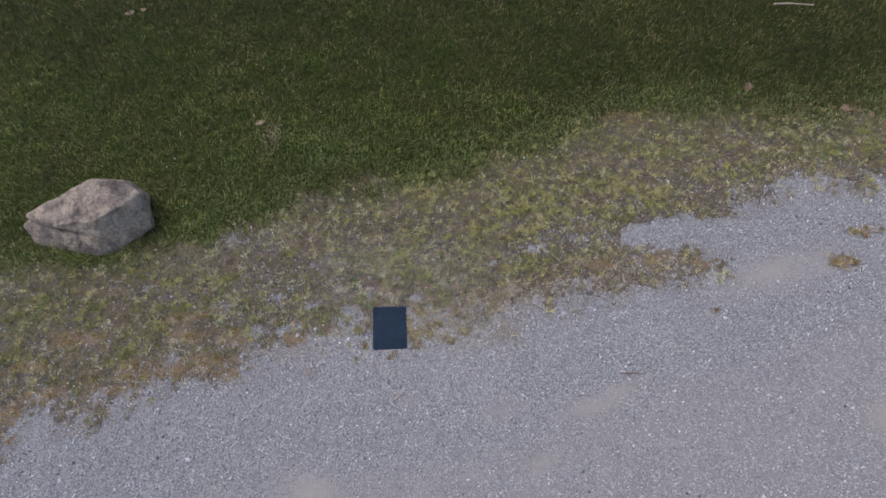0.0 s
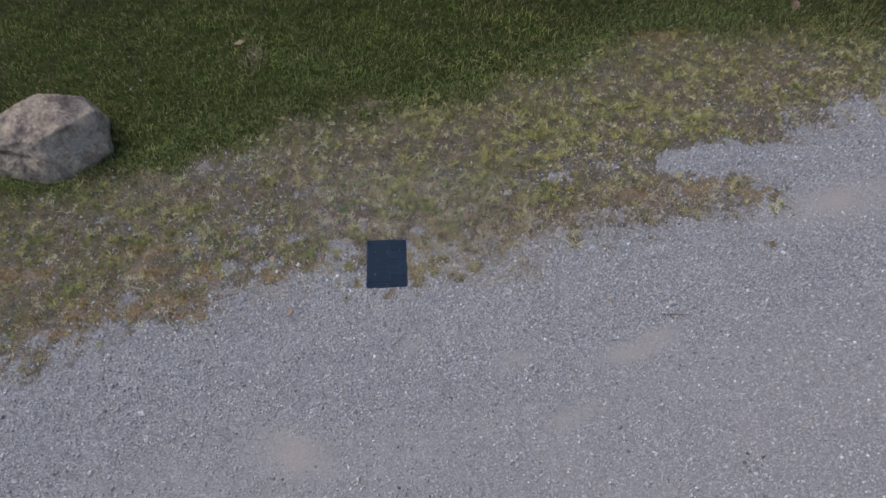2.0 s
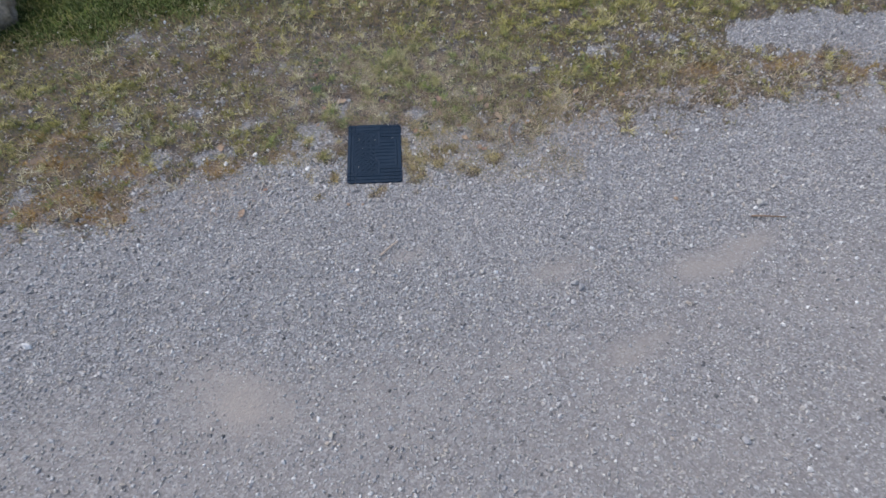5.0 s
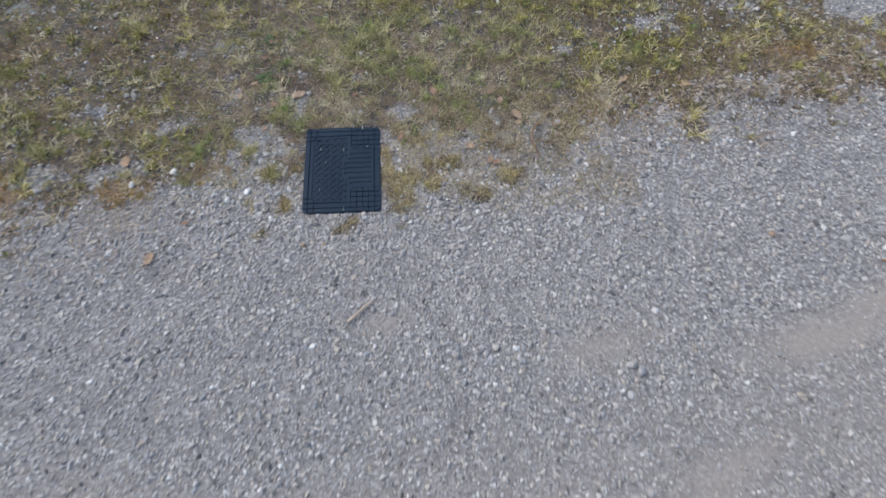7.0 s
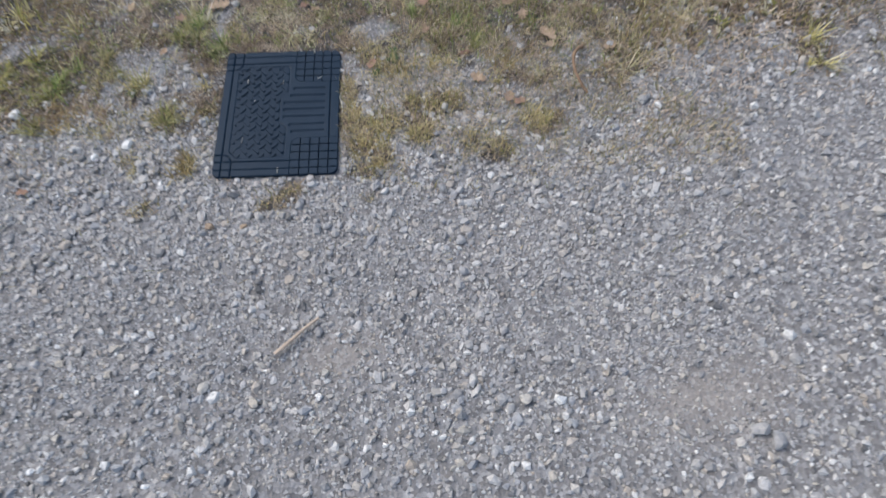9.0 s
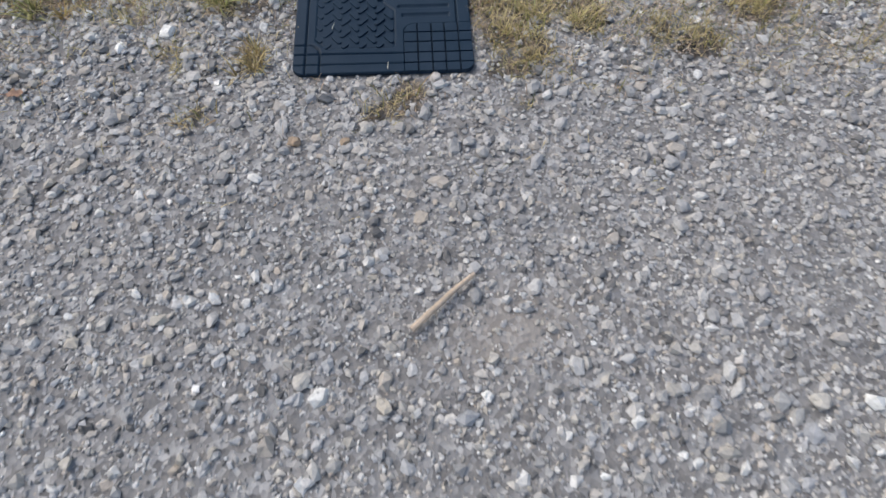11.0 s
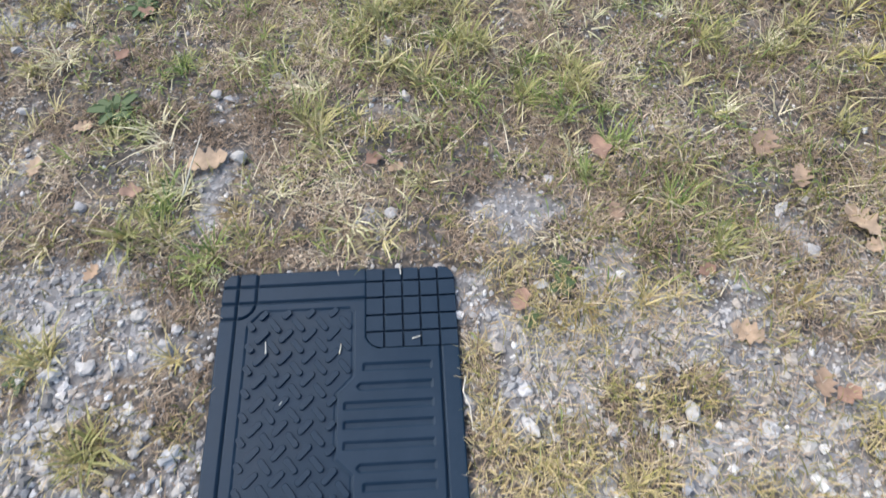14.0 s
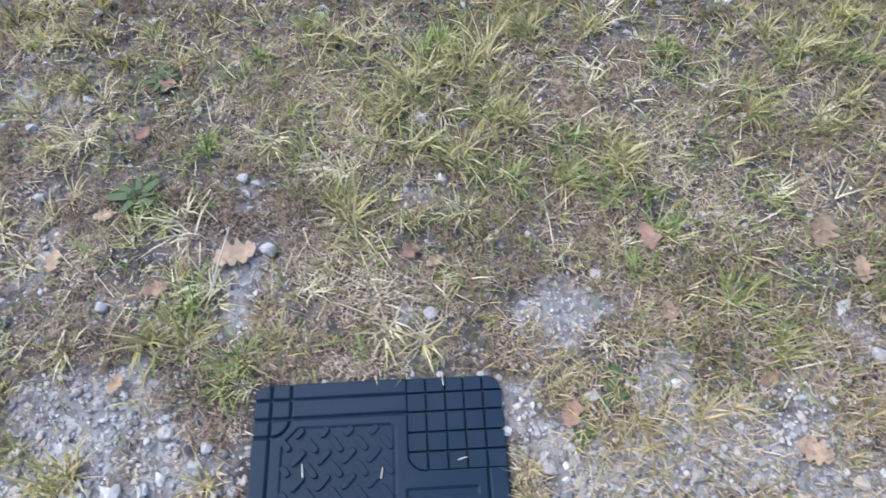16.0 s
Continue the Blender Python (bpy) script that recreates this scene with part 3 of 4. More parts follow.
def spread(x0, x1, y0, y1, per_m2):
    n = int((x1 - x0) * (y1 - y0) * per_m2)
    return RNG.uniform(x0, x1, n), RNG.uniform(y0, y1, n)


def stone_chance(x, y):
    w, l, d = weediness(x, y), lawnness(x, y), dustiness(x, y)
    soil = smoothstep(0.42, 0.60, y) * smoothstep(1.3, 1.0, x) * smoothstep(-0.8, -0.5, x)
    return np.clip(1 - w * 0.86, 0.05, 1) * (1 - 0.97 * l) * np.clip(1 - 1.1 * d, 0.06, 1) * (1 - 0.55 * soil)


INNER, MIDDLE, OUTER = (-0.75, 1.35, -0.75, 1.25), (-1.8, 3.1, -1.55, 1.55), (-4.6, 6.9, -2.4, 2.9)


def within(x, y, box, fade=0.35):
    """Inside a stretch of the plan, with a frayed border."""
    d = np.minimum(np.minimum(x - box[0], box[1] - x), np.minimum(y - box[2], box[3] - y))
    return RNG.random(len(x)) < smoothstep(0, fade, d)


def build_gravel():
    x, y = spread(*INNER, 9000)
    keep = (RNG.random(len(x)) < stone_chance(x, y)) & off_mat(x, y, 0.001) & within(x, y, INNER)
    x, y = x[keep], y[keep]
    size = np.clip(RNG.lognormal(math.log(0.0098), 0.46, len(x)), 0.005, 0.030)
    shrink = (1 - 0.4 * weediness(x, y)) * (0.82 + 0.18 * smoothstep(-0.35, -0.05, y)) * (1 - 0.42 * smoothstep(0.22, 0.50, y)) * (1 - 0.15 * smoothstep(0.25, 0.45, x) * smoothstep(-0.1, 0.1, y))
    scatter_stones("gravel", x, y, size * shrink, "loose angular grey and pale gravel round the rubber mat", 6, 0)
    x, y = spread(*INNER, 9500)
    keep = (RNG.random(len(x)) < np.maximum(stone_chance(x, y), 0.35)) & off_mat(x, y, -0.003)
    x, y = x[keep], y[keep]
    scatter_stones("gravel_chips", x, y, RNG.uniform(0.003, 0.0085, len(x)), "small grey stone chips between the gravel", 5, 3)
    x, y = spread(-0.6, 1.2, 0.1, 1.25, 9000)
    keep = (RNG.random(len(x)) < 1 - 0.6 * weediness(x, y)) & off_mat(x, y, -0.002)
    x, y = x[keep], y[keep]
    scatter_stones("grit", x, y, RNG.uniform(0.002, 0.0055, len(x)), "fine stone grit in the soil beside the mat", 4, 1, category="grit")
    x, y = spread(*MIDDLE, 5600)
    keep = (RNG.random(len(x)) < stone_chance(x, y)) & within(x, y, MIDDLE) & ~within(x, y, INNER)
    x, y = x[keep], y[keep]
    size = np.clip(RNG.lognormal(math.log(0.0112), 0.44, len(x)), 0.005, 0.032)
    scatter_stones("gravel", x, y, size * (1 - 0.4 * dustiness(x, y)), "loose angular grey gravel on the drive", 5, 3)
    x, y = spread(*OUTER, 2400)
    keep = (RNG.random(len(x)) < stone_chance(x, y)) & ~within(x, y, MIDDLE)
    x, y = x[keep], y[keep]
    size = np.clip(RNG.lognormal(math.log(0.0150), 0.40, len(x)), 0.009, 0.036)
    scatter_stones("gravel", x, y, size, "compacted grey gravel further along the drive", 4, 3)


build_gravel()


def build_verge_pebbles():
    """Stones kicked from the drive into the verge."""
    x, y = spread(-4.4, 6.8, -0.6, 2.9, 520)
    up = y - line(GRAVEL_EDGE, x)
    keep = (RNG.random(len(x)) < smoothstep(-0.2, 0.1, up) * smoothstep(1.7, 0.3, up) * (0.25 * smoothstep(0.35, 0.6, value_noise(x, y, 2.6, 3)) + bare(x, y)) * (1 - lawnness(x, y))) & off_mat(x, y, 0.3)
    x, y = x[keep], y[keep]
    scatter_stones("verge_pebbles", x, y, RNG.uniform(0.010, 0.026, len(x)), "grey pebbles scattered in the weedy verge", 5, 3, category="pebbles")


build_verge_pebbles()


# ---- grass ----
def blade_mesh(name, x, y, z, turn, length, width, lean, bend, hue=None):
    """Grass blades: each a tapered strip that rises at an angle and bows over. hue: the tint of the tuft that a blade belongs to."""
    n = len(x)
    dx, dy = np.cos(turn), np.sin(turn)
    px, py = -dy * width / 2, dx * width / 2
    a0, a1 = lean, np.minimum(lean + bend, 1.75)
    hx, hz = np.sin(a0) * length * 0.5, np.cos(a0) * length * 0.5
    tx, tz = hx + np.sin(a1) * length * 0.5, np.maximum(hz + np.cos(a1) * length * 0.5, 0.002)
    v = np.empty((n, 5, 3))
    v[:, 0] = np.c_[x - px, y - py, z]
    v[:, 1] = np.c_[x + px, y + py, z]
    v[:, 2] = np.c_[x + dx * hx - px * 0.8, y + dy * hx - py * 0.8, z + hz]
    v[:, 3] = np.c_[x + dx * hx + px * 0.8, y + dy * hx + py * 0.8, z + hz]
    v[:, 4] = np.c_[x + dx * tx, y + dy * tx, z + tz]
    t = np.array([[0, 1, 3], [0, 3, 2], [2, 3, 4]])
    me = tri_mesh(name, v.reshape(-1, 3), (t[None] + (np.arange(n) * 5)[:, None, None]).reshape(-1, 3))
    hue = RNG.random(n) if hue is None else hue
    me.attributes.new("hue", "FLOAT", "POINT").data.foreach_set("value", np.repeat(hue, 5).astype(np.float32))
    me.attributes.new("along", "FLOAT", "POINT").data.foreach_set("value", np.tile(np.array([0, 0, 0.5, 0.5, 1.0], np.float32), n))
    return me


def field(name, x, y, mat, length, width, lean, bend, label, category="grass", lift=0.0):
    n = len(x)
    z = ground_z(x, y) + 0.001 + RNG.uniform(0, 1, n) * lift
    me = blade_mesh(name, x, y, z, RNG.uniform(0, 6.283, n), RNG.uniform(*length, n), RNG.uniform(*width, n), RNG.uniform(*lean, n), RNG.uniform(*bend, n),
                    np.clip(0.5 + 1.1 * (value_noise(x, y, 14.0, 2) - 0.5), 0, 1))
    return tagged(link(name, me, mat), label, category, kind="stuff")


def clumped(x, y, scale, low, high):
    return RNG.random(len(x)) < smoothstep(low, high, value_noise(x, y, scale, 3))


def clumps(name, x, y, blades, mat, reach, width, flat, label):
    """Many small tufts in one sheet of grass."""
    n = len(x)
    size = np.repeat(RNG.uniform(0.35, 1.0, n) ** 1.5 * 1.5, blades)
    hue = np.repeat(RNG.random(n), blades)
    m = n * blades
    a, r = RNG.uniform(0, 6.283, m), RNG.uniform(0, 0.010, m) * size
    px, py = np.repeat(x, blades) + np.cos(a) * r, np.repeat(y, blades) + np.sin(a) * r
    me = blade_mesh(name, px, py, ground_z(px, py), a + RNG.normal(0, 0.6, m), RNG.uniform(0.35, 1.0, m) * reach * size, RNG.uniform(0.7, 1.2, m) * width,
                    RNG.uniform(flat - 0.5, flat + 0.3, m), RNG.uniform(0.1, 0.7, m), hue)
    tagged(link(name, me, mat), label, "grass", kind="stuff")


NEAR = (-0.75, 1.40, -0.45, 1.40)


def build_lawn():
    x, y = spread(-5.0, 7.1, 0.7, 5.3, 2350)
    keep = RNG.random(len(x)) < lawnness(x, y) ** 1.2
    x, y = x[keep], y[keep]
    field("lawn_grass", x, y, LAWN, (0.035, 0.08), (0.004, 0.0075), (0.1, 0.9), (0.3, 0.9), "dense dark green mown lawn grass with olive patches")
    # paler grass along the foot of the lawn, and a dead patch in it
    x, y = spread(-4.6, 6.9, 0.6, 3.6, 4300)
    edge = np.abs(y - line(LAWN_EDGE, x) - 0.12 - 0.2 * smoothstep(0.5, -0.5, x)) / (0.5 + 0.3 * smoothstep(0.5, -0.5, x))
    keep = (RNG.random(len(x)) < np.clip(1 - edge, 0, 1) * 0.8) & clumped(x, y, 3.0, 0.25, 0.6)
    x, y = x[keep], y[keep]
    field("lawn_edge_grass", x, y, FRESH, (0.03, 0.065), (0.0024, 0.0042), (0.3, 1.1), (0.2, 0.8), "paler green grass along the foot of the lawn")
    x, y = RNG.normal(-1.13, 0.07, 300), RNG.normal(2.62, 0.15, 300)
    field("dead_patch", x, y, STRAW, (0.03, 0.06), (0.003, 0.005), (0.5, 1.2), (0.2, 0.8), "small patch of dead straw-coloured lawn", "dead grass")


def build_verge():
    """The wide verge: flat brown thatch, low olive grass and bright tufts with stony gaps."""
    x, y = spread(-4.3, 6.8, -1.0, 3.1, 7000)
    keep = (RNG.random(len(x)) < weediness(x, y) * (1 - lawnness(x, y)) ** 0.7 * (0.4 + 0.6 * smoothstep(0.35, 0.6, value_noise(x, y, 8.0, 3)))) & ~within(x, y, NEAR, 0.5)
    x, y = x[keep], y[keep]
    o = RNG.random(len(x)) < ochre(x, y) * 0.8
    field("dead_thatch", x[~o], y[~o], DULL_STRAW, (0.02, 0.055), (0.002, 0.0038), (0.9, 1.5), (0.0, 0.4), "brown dead grass thatch on the verge", "dead grass")
    field("ochre_thatch", x[o], y[o], RUST, (0.02, 0.05), (0.002, 0.004), (0.3, 1.3), (0.0, 0.4), "rusty ochre dead grass on the verge", "dead grass")
    x, y = spread(-4.3, 6.8, -0.8, 3.2, 6400)
    keep = (RNG.random(len(x)) < weediness(x, y) * (1 - 0.5 * lawnness(x, y)) * (1 - 0.8 * ochre(x, y)) * (0.55 + 0.45 * lush(x, y))) & clumped(x, y, 6.0, 0.22, 0.55) & ~within(x, y, NEAR, 0.5)
    x, y = x[keep], y[keep]
    field("olive_grass", x, y, OLIVE, (0.02, 0.055), (0.0018, 0.0038), (0.4, 1.3), (0.2, 0.8), "low olive and brown grass on the verge")
    x, y = spread(-4.3, 6.8, -0.9, 3.1, 480)
    keep = (RNG.random(len(x)) < weediness(x, y) * (0.18 + 0.82 * lush(x, y)) * (1 - lawnness(x, y)) * (1 - 0.6 * ochre(x, y))) & ~within(x, y, NEAR, 0.5)
    x, y = x[keep], y[keep]
    odd = RNG.random(len(x)) < 0.12
    dull = (RNG.random(len(x)) < 0.15 + 0.55 * smoothstep(0.0, -0.9, x)) & ~odd
    clumps("dull_tufts", x[dull], y[dull], 24, OLIVE, 0.055, 0.0036, 0.95, "dull olive-brown grass tufts on the verge")
    odd, x, y = odd[~dull], x[~dull], y[~dull]
    clumps("verge_tufts", x[~odd], y[~odd], 24, YELLOW_WEED, 0.060, 0.0038, 0.95, "yellow-green grass tufts on the verge")
    clumps("verge_tufts", x[odd], y[odd], 22, FRESH, 0.055, 0.0032, 0.85, "fresh green grass tufts on the verge")
    x, y = spread(-4.3, 6.8, -0.7, 2.9, 130)
    keep = (RNG.random(len(x)) < weediness(x, y) * (1 - lawnness(x, y)) * smoothstep(0.35, 0.65, value_noise(x, y, 3.0, 3))) & ~within(x, y, NEAR, 0.5)
    clumps("bleached_wisps", x[keep], y[keep], 12, PALE_BLADE, 0.060, 0.0036, 1.05, "bleached dead grass wisps on the verge")
    # grass that thickens towards the lawn
    x, y = spread(-4.3, 6.8, 0.2, 3.1, 3600)
    below = line(LAWN_EDGE, x) - y
    keep = (RNG.random(len(x)) < smoothstep(-0.15, 0.05, below) * smoothstep(0.85, 0.2, below) * (0.25 + 0.5 * smoothstep(0.3, 1.2, x))) & clumped(x, y, 5.0, 0.25, 0.55) & ~within(x, y, NEAR, 0.5)
    field("verge_top_grass", x[keep], y[keep], OLIVE, (0.025, 0.06), (0.0022, 0.0040), (0.4, 1.2), (0.2, 0.8), "olive-green grass between weedy verge and lawn")
    # thin straw that frays out over the stones
    x, y = spread(-3.9, 5.6, -1.2, 1.9, 5600)
    up = y - line(GRAVEL_EDGE, x)
    keep = (RNG.random(len(x)) < np.clip(0.6 * smoothstep(-0.28, 0.0, up) * smoothstep(0.5, 0.1, up) * smoothstep(0.36, 0.62, value_noise(x, y, 7.0, 3)) + 1.1 * patches(x, y, TAN), 0, 1)) & off_mat(x, y, 0.02) & ~within(x, y, NEAR, 0.4)
    field("edge_straw", x[keep], y[keep], TAN_STRAW, (0.015, 0.045), (0.0018, 0.0032), (0.9, 1.5), (0.0, 0.4), "thin tan straw scattered over gravel", "dead grass", 0.008)
    x, y = spread(-4.3, 6.0, -0.9, 2.9, 300)
    keep = (RNG.random(len(x)) < ochre(x, y) * (1 - lawnness(x, y)) * 0.8) & ~within(x, y, NEAR, 0.5)
    clumps("ochre_tufts", x[keep], y[keep], 24, RUST, 0.045, 0.0030, 0.85, "low rusty ochre tufts of dead grass")


def build_near_verge():
    """Round the mat: flat litter of dead grass over dark soil, fine grass and small tufts."""
    x, y = spread(*NEAR, 96000)
    keep = (RNG.random(len(x)) < weediness(x, y) * (0.10 + 0.90 * smoothstep(0.36, 0.60, value_noise(x, y, 18.0, 3))) * smoothstep(-0.1, 0.3, y)) & off_mat(x, y, 0.008) & within(x, y, NEAR, 0.5)
    x, y = x[keep], y[keep]
    field("dead_litter", x, y, STRAW, (0.005, 0.020), (0.0008, 0.0017), (0.6, 1.6), (0.0, 0.5), "matted tan and brown litter of dead grass", "dead grass", 0.006)
    x, y = spread(*NEAR, 420)
    keep = (RNG.random(len(x)) < (0.2 + 0.8 * weediness(x, y)) * smoothstep(0.2, 0.5, y)) & off_mat(x, y, 0.05) & within(x, y, NEAR, 0.5)
    x, y = x[keep], y[keep]
    field("loose_straws", x, y, PALE_BLADE, (0.025, 0.075), (0.0011, 0.0019), (1.2, 1.55), (0.0, 0.3), "long pale straws lying loose on the litter", "dead grass", 0.012)
    # ochre patches among the stones beside and below the mat
    x, y = spread(-0.75, 1.4, -0.30, 0.62, 36000)
    p = np.maximum(patches(x, y, NEAR_WEED), 0.55 * ochre(x, y)) * (0.4 + 1.2 * value_noise(x, y, 22.0, 3))
    keep = (RNG.random(len(x)) < smoothstep(0.22, 0.90, p) * 0.62 + 0.012 + 0.70 * smoothstep(-0.12, 0.1, y) * smoothstep(0.34, 0.56, value_noise(x, y, 11.0, 3)) * (0.3 + 0.7 * smoothstep(0.2, 0.36, x))) & off_mat(x, y, 0.004)
    x, y = x[keep], y[keep]
    g = RNG.random(len(x)) < 0.24
    t = (RNG.random(len(x)) < 0.75 - 0.7 * smoothstep(0.2, 0.7, p[keep])) & ~g
    field("tan_straw", x[t], y[t], TAN_STRAW, (0.008, 0.030), (0.0008, 0.0017), (0.8, 1.55), (0.0, 0.4), "thin tan straw spread between grey stones", "dead grass", 0.010)
    x, y, g = x[~t], y[~t], g[~t]
    field("ochre_thatch", x[~g], y[~g], OCHRE_MOSS, (0.010, 0.032), (0.0009, 0.0019), (0.3, 1.4), (0.0, 0.5), "ochre dead grass patches beside gravel", "dead grass", 0.008)
    field("ochre_thatch", x[g], y[g], OLIVE, (0.010, 0.035), (0.0009, 0.0020), (0.2, 1.2), (0.1, 0.7), "olive low grass patches among grey stones", "grass", 0.008)
    # fine low grass
    x, y = spread(*NEAR, 15000)
    keep = (RNG.random(len(x)) < weediness(x, y) * (0.5 + 0.5 * lush(x, y)) * smoothstep(0.1, 0.5, y)) & clumped(x, y, 9.0, 0.32, 0.62) & off_mat(x, y, 0.014) & within(x, y, NEAR, 0.5)
    x, y = x[keep], y[keep]
    o = RNG.random(len(x)) < 0.6
    field("olive_grass", x[o], y[o], OLIVE, (0.012, 0.040), (0.0012, 0.0026), (0.4, 1.4), (0.2, 0.8), "fine low olive grass in litter")
    field("weedy_grass", x[~o], y[~o], FRESH, (0.015, 0.050), (0.0014, 0.0030), (0.5, 1.4), (0.2, 0.8), "short fresh green grass in litter")
    # small tufts
    x, y = spread(*NEAR, 480)
    keep = (RNG.random(len(x)) < weediness(x, y) * (0.30 + 0.7 * lush(x, y)) * smoothstep(0.1, 0.5, y)) & off_mat(x, y, 0.03) & within(x, y, NEAR, 0.5)
    x, y = x[keep], y[keep]
    pale = RNG.random(len(x)) < 0.45
    clumps("small_tufts", x[~pale], y[~pale], 14, WEED, 0.055, 0.0028, 1.0, "small yellow-green tufts of weedy grass")
    clumps("small_tufts", x[pale], y[pale], 11, PALE_BLADE, 0.050, 0.0025, 1.15, "small bleached tufts of dry grass")


build_lawn()
build_verge()
build_near_verge()


def tuft_mesh(blades, reach, wide, flat):
    """One tuft: a few crowns set close together, each with its own sprawl of blades."""
    n = blades
    a = RNG.uniform(0, 6.283, n)
    crowns = RNG.normal(0, 0.012, (4, 2))
    k = RNG.integers(0, 4, n)
    r = RNG.uniform(0, 0.006, n)
    sway = RNG.uniform(0, 6.283)
    reach = RNG.uniform(0.35, 1.0, n) * reach * (1 + 0.35 * np.cos(a - sway))
    return blade_mesh("grass_tuft", crowns[k, 0] + np.cos(a) * r, crowns[k, 1] + np.sin(a) * r, np.zeros(n), a + RNG.normal(0, 0.5, n), reach,
                      RNG.uniform(0.6, 1.2, n) * wide, RNG.uniform(flat - 0.5, flat + 0.35, n), RNG.uniform(0.1, 0.8, n), np.clip(RNG.uniform(0, 1) + RNG.normal(0, 0.2, n), 0, 1))


def build_tufts():
    kinds = (("yellow-green grass tuft with arching blades", WEED, 50, 0.074, 0.0031, 0.85),
             ("fresh green grass tuft in gravelly soil", FRESH, 46, 0.062, 0.0031, 0.85),
             ("pale star-shaped dry grass tuft", STAR, 30, 0.058, 0.0030, 1.1),
             ("low ochre tuft of dying grass beside gravel", OCHRE_MOSS, 36, 0.050, 0.0022, 0.9),
             ("wide yellowing grass tuft on the verge", YELLOW_WEED, 48, 0.070, 0.0038, 0.9))
    meshes = [[tuft_mesh(b, r, w, f) for _ in range(6)] for _, _, b, r, w, f in kinds]
    large = [(0.562, 0.786), (0.573, 0.752), (0.472, 0.747), (0.911, 0.993), (0.949, 1.011), (0.873, 1.037), (0.882, 0.967), (0.318, 0.972), (0.35, 0.997), (0.287, 0.947), (0.217, 0.926), (0.197, 0.884), (0.177, 0.855), (0.25, 0.816), (0.271, 0.786), (0.387, 0.879), (0.365, 0.85), (0.439, 1.061), (0.404, 1.078), (0.465, 1.104), (0.12, 1.037), (0.1, 1.066), (-0.121, 0.593), (-0.13, 0.541), (-0.094, 0.505), (-0.138, 0.492), (0.9, 0.813), (0.933, 0.823), (0.695, 0.54), (0.105, 0.715), (-0.394, 1.122), (-0.35, 1.105), (-0.333, 0.97), (-0.361, 0.84), (0.122, 0.674)]
    fresh = [(-0.203, 0.703), (-0.151, 0.69), (0.533, 0.601), (0.544, 0.572), (0.59, 0.626), (0.592, 0.713), (0.532, 0.706), (0.453, 0.804), (0.475, 0.826), (0.24, 1.003), (0.28, 1.007), (1.044, 0.958), (1.029, 0.972), (0.373, 0.753), (0.329, 0.766), (-0.097, 0.824), (-0.11, 0.854), (0.038, 1.084), (-0.04, 1.032), (0.694, 0.991), (-0.021, 0.461), (-0.041, 0.439), (-0.093, 0.556), (0.662, 0.511), (0.485, 0.719)]
    stars = [(0.727, 0.456), (-0.245, 1.078), (0.54, 0.953), (0.675, 0.952), (0.527, 0.853), (0.07, 0.571), (-0.104, 0.581), (0.002, 0.83), (0.296, 0.688), (0.607, 0.916), (0.759, 0.927), (0.178, 0.497), (-0.126, 0.693), (0.182, 1.09), (0.254, 0.58), (0.781, 0.707), (0.98, 0.87), (0.903, 0.849), (-0.311, 0.86), (0.164, 0.585), (0.104, 0.768), (-0.018, 0.429), (-0.08, 0.582), (0.527, 0.61), (0.238, 0.95)]
    edge = [(-0.992, 0.473), (-0.949, 0.44), (-1.162, 0.375), (-1.119, 0.343), (-0.351, 0.423), (-0.245, 0.326), (-0.491, 0.179), (-0.296, 0.359), (-0.665, 0.409), (-0.14, 0.202), (-0.769, 0.237), (-1.198, 0.231), (-1.074, 0.196), (-1.071, 0.62), (-0.977, 0.714), (-0.832, 0.988), (-0.224, 1.09), (-0.378, 0.984), (1.098, 0.799), (1.19, 0.962), (1.477, 1.005), (0.972, 0.647), (0.719, 0.445), (1.452, 0.8), (1.502, 0.779), (0.806, 0.851), (0.959, 0.88), (0.243, 0.971), (0.297, 1.006), (0.378, 0.946), (0.575, 1.069), (2.019, 0.863), (2.028, 0.698)]
    low = [(0.588, 0.355), (0.5, 0.36), (0.47, 0.326), (0.519, 0.316), (0.629, 0.367), (0.742, 0.383), (-0.272, 0.351), (-0.239, 0.329), (-0.05, 0.317), (0.351, 0.306), (0.796, 0.342), (-0.155, 0.999), (0.012, 0.533), (0.208, 0.668), (-0.07, 0.018), (-0.068, 0.055), (-0.206, 0.026), (0.437, 0.089), (0.434, 0.025), (0.438, 0.149), (0.355, 0.199), (0.39, 0.092), (0.867, 0.16), (0.87, 0.124), (0.52, 0.118)]
    for kind, spots in ((0, large), (1, fresh), (2, stars), (3, low), (0, edge)):
        for x, y in spots:
            place_tuft(kinds, meshes, kind, x, y, RNG.uniform(0.6, 1.15))
    # looser ones over the rest of the verge
    x, y = spread(-3.6, 5.8, -0.3, 2.4, 30)
    keep = (RNG.random(len(x)) < weediness(x, y) * (1 - lawnness(x, y)) * (0.25 + 0.75 * lush(x, y))) & off_mat(x, y, 0.06) & ~within(x, y, (-0.45, 1.1, -0.4, 1.2), 0.1)
    for px, py in zip(x[keep], y[keep]):
        place_tuft(kinds, meshes, int(RNG.choice([4, 4, 2, 0, 1, 2])), px, py, RNG.uniform(0.6, 1.15))


def place_tuft(kinds, meshes, kind, x, y, size):
    label, mat = kinds[kind][:2]
    ob = link("grass_tuft", meshes[kind][int(RNG.integers(0, 6))], mat)
    ob.matrix_world = pose(x, y, float(ground_z(x, y)), 0, 0, RNG.uniform(0, 360)) @ Matrix.Diagonal((size, size, size, 1))
    tagged(ob, label, "grass tuft", "grass tufts on the verge")


build_tufts()


